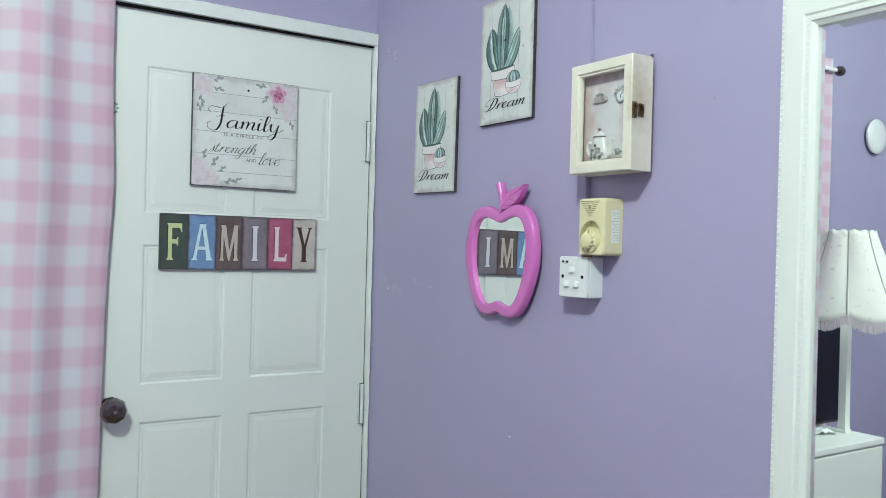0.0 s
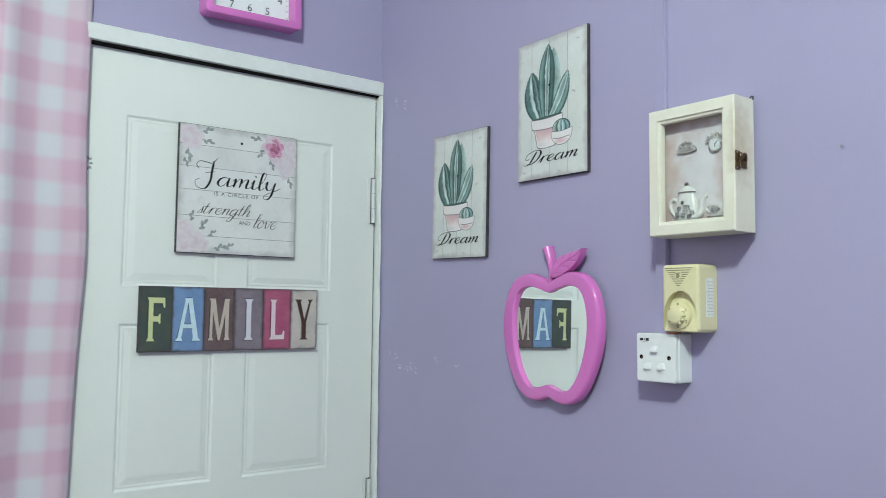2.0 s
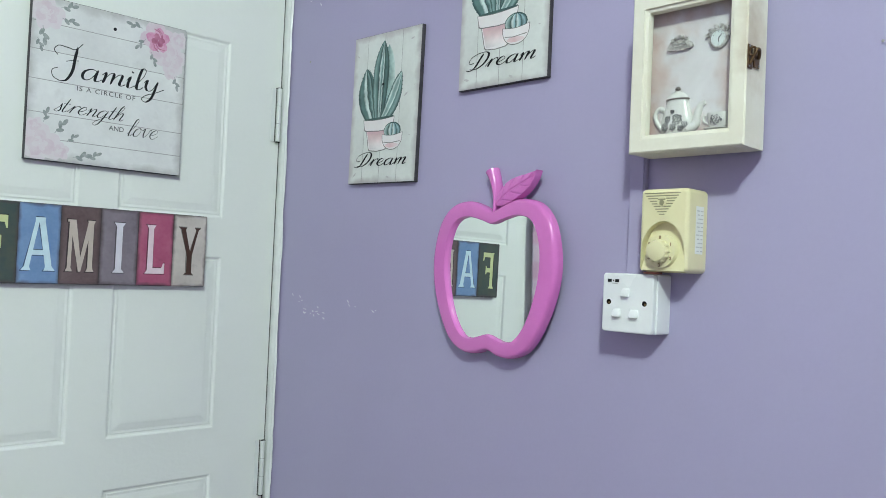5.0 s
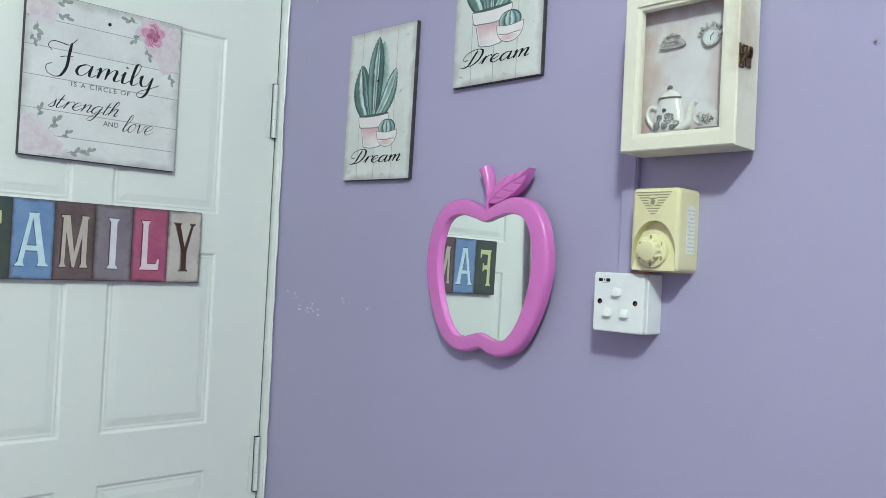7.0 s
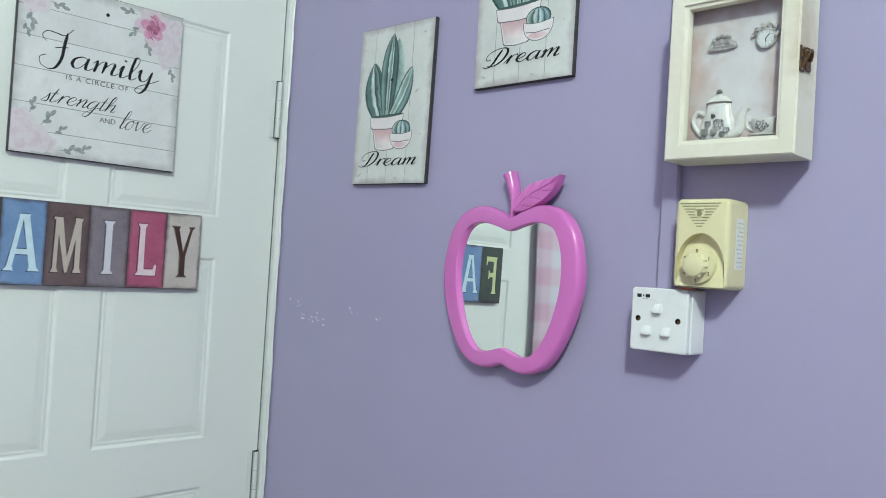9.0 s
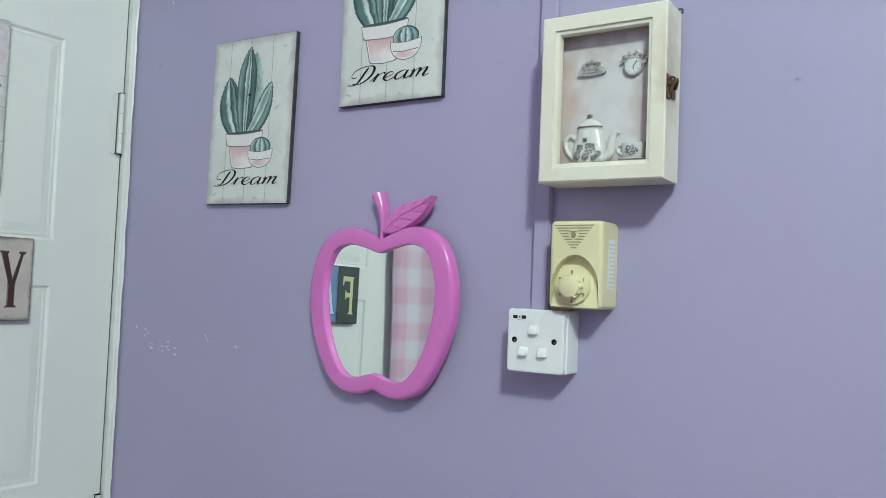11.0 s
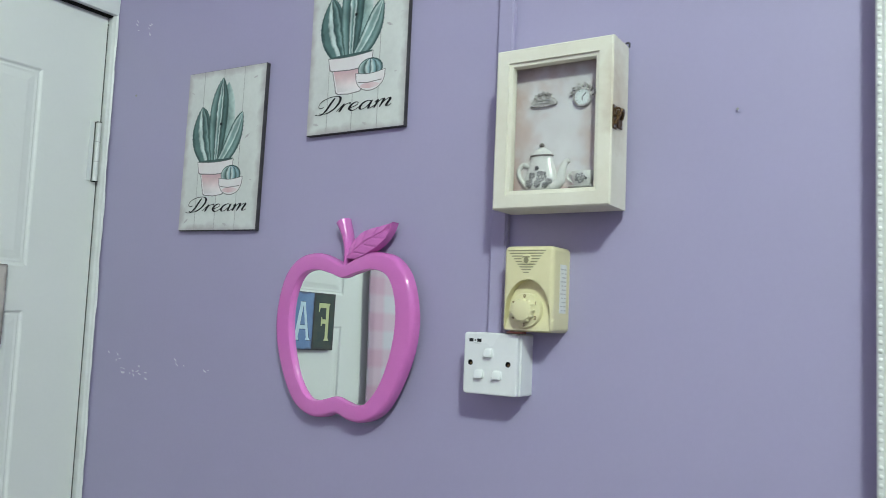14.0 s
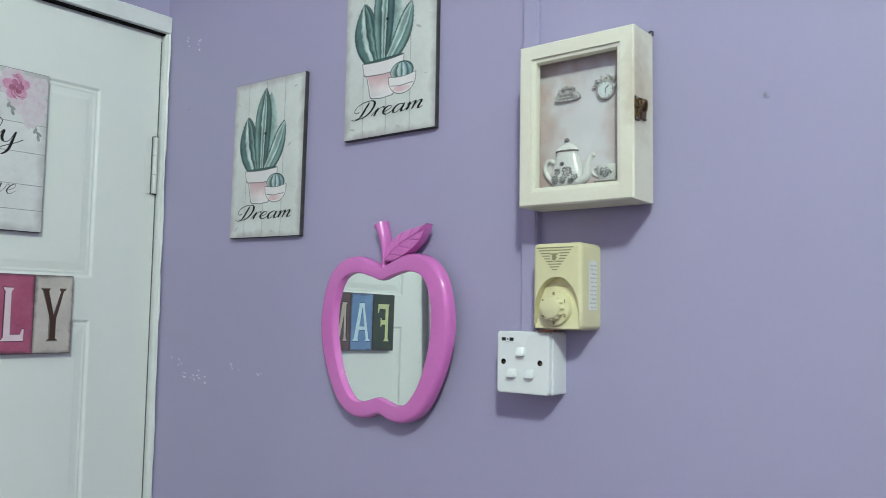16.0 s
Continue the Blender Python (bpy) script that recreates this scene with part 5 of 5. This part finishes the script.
# ---- square clock over the door ----
def build_clock():
    s, dep = 0.245, 0.046
    root = thing("wall_clock", on_north(0.902, 2.169) @ pose(0, 0, 0, 0, 0, 1.4), "square magenta plastic wall clock with white dial above the door", "clock")
    prof = [(0.0, 0.0, 0.012), (0.0, dep - 0.0025, 0.008), (0.0008, dep - 0.0008, 0.0075), (0.0025, dep, 0.006), (0.0165, dep, 0.004), (0.0180, dep - 0.002, 0.003), (0.0185, dep - 0.016, 0.003), (0.0185, 0.004, 0.003)]
    part("frame", loft([[(u, v, z) for u, v in rounded(s - 2 * d, s - 2 * d, r, 5, d, d)] for d, z, r in prof]), MAGENTA, root, smooth=True)
    part("dial", box((0.012, 0.012, 0.004), (s - 0.012, s - 0.012, 0.010)), DIAL, root, "white paper dial")
    for k in range(1, 13):
        a = radians(90 - 30 * k)
        r = 0.082 / max(abs(math.cos(a)), abs(math.sin(a)), 0.86) * 0.98
        words(str(k), s / 2 + r * math.cos(a), s / 2 + r * math.sin(a) - 0.009, 0.0102, 0.026, INKGREY, root, "numeral", align="CENTER")
    bm = bmesh.new()
    for k in range(60):
        a = radians(6 * k)
        q = 0.098 / max(abs(math.cos(a)), abs(math.sin(a)))
        ribbon([(s / 2 + q * 0.985 * math.cos(a), s / 2 + q * 0.985 * math.sin(a)), (s / 2 + q * 1.02 * math.cos(a), s / 2 + q * 1.02 * math.sin(a))], 0.0012, 0.010, 0.0104, bm)
    part("minute_track", bm, INKGREY, root)


build_clock()


# ---- gingham curtain on its rods ----
def build_curtain():
    x0, x1, z0, z1, yc = -0.94, 0.663, 0.16, 2.355, 2.662
    root = thing("curtain", Matrix.Identity(4), "pink and white gingham curtain hanging beside the door", "curtain")
    n, m = 260, 40
    bm = bmesh.new()
    lay = bm.loops.layers.uv.new("cloth")
    # cloth taken in by a sewn pleat
    gather = lambda a: 0.030 * (0.5 - 0.5 * math.tanh((x0 + (x1 - x0) * a / n - 0.497) / 0.012))
    grid, us, acc, last = [], [], 0.0, None
    for i in range(n + 1):
        s = i / n
        x = x0 + (x1 - x0) * s
        col = []
        for j in range(m + 1):
            q = j / m
            z = z0 + (z1 - z0) * q
            drop = 1 - q
            fold = 0.017 * math.sin(2 * math.pi * (x * 5.6 + 0.22 * noise.noise((x * 2.2, z * 0.7, 0.3)))) + 0.006 * math.sin(2 * math.pi * (x * 12.1 + 0.3))
            fold *= 0.55 + 0.55 * drop
            sway = 0.010 * noise.noise((x * 3, z * 2.1, 5.0)) * drop * 2
            edge = max(0.0, (s - 0.80) / 0.20)
            ox = edge * (0.008 * math.exp(-((z - 1.60) / 0.16) ** 2) - 0.016 * max(0.0, 1.55 - z) ** 0.9)
            calm = min(1.0, max(0.0, (s - 0.86) / 0.11))
            pleat = -0.012 * math.exp(-((x - 0.497) / 0.024) ** 2)
            tuck = pleat + 0.007 * min(1.0, max(0.0, (s - 0.989) / 0.010))
            col.append(bm.verts.new((x + sway * 0.6 * (1 - calm) + ox, yc * (1 - calm) + 2.688 * calm + fold * (1 - calm) + tuck, z)))
        p = col[m // 2].co
        if last is not None:
            acc += math.hypot(p.x - last.x, p.y - last.y)
        last = p
        us.append(acc)
        grid.append(col)
    for i in range(n):
        for j in range(m):
            f = bm.faces.new((grid[i][j], grid[i + 1][j], grid[i + 1][j + 1], grid[i][j + 1]))
            f.smooth = True
            for lp, (a, b) in zip(f.loops, ((i, j), (i + 1, j), (i + 1, j + 1), (i, j + 1))):
                lp[lay].uv = (us[a] - us[n] + 0.0775 - gather(a), z0 - 0.017 + (z1 - z0) * b / m)
    cloth = part("cloth", bm, GINGHAM, root, smooth=True)
    so = cloth.modifiers.new("thickness", "SOLIDIFY")
    so.thickness = 0.0012
    return root


build_curtain()
for z, xa, xb, yy in ((2.300, -0.935, 0.72, 2.635), (2.520, -0.91, 0.72, 2.655)):
    rod = thing("curtain_rod", Matrix.Identity(4), "white metal curtain rod with dark round finials", "curtain rod", group="curtain rods")
    part("rod", tube([(xa + (xb - xa) * k / 6, yy, z) for k in range(7)], 0.0095, 14), PLASTIC, rod, smooth=True)
    for x, sgn in ((xa, -1), (xb, 1)):
        part("finial", lathe([(0.011, 0.0), (0.014, 0.006), (0.020, 0.016), (0.024, 0.030), (0.021, 0.046), (0.010, 0.056)] if sgn > 0 else [(0.010, -0.056), (0.021, -0.046), (0.024, -0.030), (0.020, -0.016), (0.014, -0.006), (0.011, 0.0)], 20, "X", (x, yy, z)), DARKMETAL, rod, "dark metal finial", smooth=True)
        part("bracket", box((x - sgn * 0.06 - 0.008, yy, z - 0.012), (x - sgn * 0.06 + 0.008, NORTH, z - 0.004), 0.001), DARKMETAL, rod)


# ---- what the tall mirror shows: cabinet, television and table lamp ----
def build_cabinet():
    root = thing("cabinet", pose(-0.635, 2.21, 0), "low white painted cabinet under the television", "cabinet")
    w, d, h = 0.74, 0.36, 0.775
    part("body", box((0.01, 0.015, 0.06), (w - 0.01, d, h - 0.025), 0.002), WHITE, root)
    part("top", box((0, 0, h - 0.025), (w, d, h), 0.004), WHITE, root)
    part("plinth", box((0.03, 0.03, 0), (w - 0.03, d - 0.02, 0.06)), WHITE, root)
    part("drawer_front", box((0.012, 0.0, 0.07), (w - 0.012, 0.0148, h - 0.032), 0.004), WHITE, root)


build_cabinet()


def build_television():
    root = thing("television", pose(-0.72, 2.45, 0.775), "black flat television standing on the white cabinet", "television")
    part("screen", box((0.012, -0.002, 0.020), (0.688, 0.004, 0.412)), BLACKGLASS, root, "dark switched-off screen")
    part("bezel", box((0, 0, 0.008), (0.70, 0.035, 0.424), 0.004), EDGE, root)
    part("neck", box((0.31, 0.008, 0.010), (0.39, 0.028, 0.05)), EDGE, root)
    part("base", box((0.20, -0.06, 0), (0.50, 0.06, 0.010), 0.003), EDGE, root)


build_television()


def build_lamp():
    root = thing("table_lamp", pose(-0.580, 2.345, 0.775), "lit white table lamp with a scalloped floral fabric shade", "table lamp")
    part("foot", box((-0.022, -0.022, 0.0), (0.022, 0.022, 0.012), 0.003), WHITE, root)
    part("column", loft([[(sx * r, sy * r, z) for sx, sy in ((-1, -1), (1, -1), (1, 1), (-1, 1))] for r, z in ((0.017, 0.012), (0.015, 0.05), (0.015, 0.44), (0.013, 0.45), (0.010, 0.47), (0.010, 0.52))], True, True), WHITE, root)
    PIPING = paint("grey_green_piping", (0.36, 0.38, 0.35), (0.46, 0.47, 0.44), 0.8, scale=60)
    shade_mat = paint("floral_shade_fabric", (0.84, 0.84, 0.78), (0.76, 0.75, 0.70), 0.85, scale=8, fine=200, bump=0.2, grime=((0.55, 0.45, 0.46), 42, 0.60, 0.6))
    TURN = radians(14)
    bell = lambda q: 0.096 + 0.124 * (1 - q) ** 1.2
    n, rows = 96, 14
    bm = bmesh.new()
    grid = []
    for j in range(rows + 1):
        q = j / rows
        ring = []
        for i in range(n):
            a = 2 * math.pi * i / n
            rib = abs(math.sin(4 * (a - TURN)))
            r = bell(q) + 0.013 * rib * (0.25 + 0.75 * math.sin(math.pi * q))
            z = 0.475 + 0.315 * q + (0.014 * abs(math.sin(8 * (a - TURN))) * (q - 0.5) if q > 0.5 else -0.030 * rib * (1 - q * 2))
            ring.append(bm.verts.new((r * math.cos(a), r * math.sin(a), z)))
        grid.append(ring)
    for a, b in zip(grid, grid[1:]):
        for i in range(n):
            bm.faces.new((a[i], a[(i + 1) % n], b[(i + 1) % n], b[i]))
    shade = part("shade", bm, shade_mat, root, "pale floral fabric shade with ribs and fringe", smooth=True)
    shade.modifiers.new("thickness", "SOLIDIFY").thickness = 0.0015
    for k in range(8):
        a = 2 * math.pi * k / 8 + TURN
        part("rib", tube([((bell(q) + 0.001) * math.cos(a), (bell(q) + 0.001) * math.sin(a), 0.475 + 0.315 * q) for q in [j / 8 for j in range(9)]], 0.0030, 8), PIPING, shade, smooth=True)
    rng = random.Random(8)
    bm = bmesh.new()
    for i in range(420):
        a = 2 * math.pi * (i + 0.6 * rng.random()) / 420
        r, z = 0.221 + 0.004 * abs(math.sin(4 * (a - TURN))), 0.474 - 0.030 * abs(math.sin(4 * (a - TURN)))
        ln = 0.026 + 0.012 * rng.random()
        tube([(r * math.cos(a), r * math.sin(a), z), ((r + 0.002) * math.cos(a), (r + 0.002) * math.sin(a), z - ln)], 0.0018, 4, bm)
    part("fringe", bm, BLUSHLIGHT, shade, "pale pink tassel fringe")
    part("spider", tube([(-0.095, 0, 0.775), (0, 0, 0.760), (0.095, 0, 0.775)], 0.002, 6), STEEL, shade)
    part("bulb", lathe([(0.010, 0.520), (0.014, 0.535), (0.024, 0.560), (0.028, 0.585), (0.020, 0.608), (0.004, 0.616)], 16), PLASTIC, root, "white bulb", smooth=True).visible_shadow = False
    part("finial", lathe([(0.004, 0.50), (0.004, 0.745), (0.008, 0.755), (0.003, 0.768)], 12), STEEL, root)


build_lamp()


def build_paper():
    """A creased white sheet lying by the lamp's foot."""
    root = thing("crumpled_paper", pose(-0.505, 2.325, 0.775, 0, 0, 20), "small crumpled white paper lying beside the table lamp", "paper")
    bm, n = bmesh.new(), 12
    grid = [[bm.verts.new((0.09 * i / n, 0.10 * j / n, 0.004 + 0.022 * (0.5 + noise.noise((i * 0.37, j * 0.31, 2.0))) * math.sin(math.pi * (i + 0.5) / (n + 1)))) for i in range(n + 1)] for j in range(n + 1)]
    for a, b in zip(grid, grid[1:]):
        for i in range(n):
            bm.faces.new((a[i], a[i + 1], b[i + 1], b[i]))
    sheet = part("sheet", bm, DIAL, root)
    sheet.modifiers.new("thickness", "SOLIDIFY").thickness = 0.0015


build_paper()
plate_round = thing("wall_plate", on_north(-1.375, 2.05), "plain round white plate on the purple wall", "wall plate")
part("dish", lathe([(0.060, 0.0), (0.082, 0.010), (0.084, 0.020), (0.078, 0.026), (0.050, 0.030), (0.004, 0.032)], 40), PLASTIC, plate_round, smooth=True)

# ---- ceiling lamp: a rose, a short cord and a ring under which the bulb hangs ----
ceil_lamp = thing("ceiling_lamp", pose(LAMP[0], LAMP[1], TOP), "white ceiling lamp holder on the ceiling", "ceiling lamp")
part("rose", lathe([(0.05, 0.0), (0.05, -0.012), (0.03, -0.03), (0.008, -0.034)], 24), PLASTIC, ceil_lamp, smooth=True)
part("holder", lathe([(0.008, -0.03), (0.020, -0.045), (0.020, -0.100), (0.016, -0.108)], 20), PLASTIC, ceil_lamp, smooth=True)

# ---- small marks ----
nail = thing("nail", on_east(1.451, 1.734), "small bare nail in the purple wall", "nail")
part("shaft", tube([(0, 0, 0), (0.0003, 0.0005, 0.003)], 0.0010, 8), PURPLE, nail)
part("head", lathe([(0.0018, 0.0022), (0.0018, 0.0030), (0.0008, 0.0033)], 10), GROOVE, nail)
part("chipped_plaster", plate(blob(0.001, -0.001, 0.0042, 0.0032, 0.4, 14, wobble=0.2), 0.0002, 0.0008), PURPLE, nail)

old_hole = part("nail_hole", lathe([(0.0026, 0.0), (0.0024, 0.0006), (0.0008, 0.0006)], 10), GROOVE, wall_east)
old_hole.matrix_world = on_east(2.618, 1.885)
CHIP = paint("bare_plaster", (0.72, 0.72, 0.74), (0.58, 0.56, 0.64), 0.8, scale=200)
rng = random.Random(21)
for cy, cz, count, sy, sz in ((2.63, 1.366, 4, 0.022, 0.012), (2.575, 1.343, 8, 0.035, 0.010), (2.545, 1.336, 6, 0.020, 0.008), (2.36, 1.354, 2, 0.006, 0.004), (2.43, 1.362, 3, 0.02, 0.008), (2.583, 2.018, 4, 0.010, 0.012), (2.63, 2.03, 3, 0.006, 0.010), (2.007, 1.035, 3, 0.004, 0.010)):
    for k in range(count):
        y, z = cy + rng.uniform(-sy, sy), cz + rng.uniform(-sz, sz)
        chip = part("paint_chip", plate(blob(0, 0, rng.uniform(0.0012, 0.0055), rng.uniform(0.0006, 0.0015), rng.uniform(-1.0, 0.3), 9, wobble=0.3), 0.0002, 0.0007), CHIP, wall_east)
        chip.matrix_world = on_east(y, z)

# little floral sticker at the door's latch edge
sticker = thing("sticker", on_north(0.672, 1.793, LEAF), "small grey floral sticker on the white door", "sticker")
for k in range(7):
    a = 0.9 * k
    part("petal", plate(blob(0.006 * math.cos(a), 0.012 * math.sin(a), 0.0040, 0.0024, a, 10), 0.0003 + 0.0001 * k, 0.0006 + 0.0001 * k), SAGE, sticker)
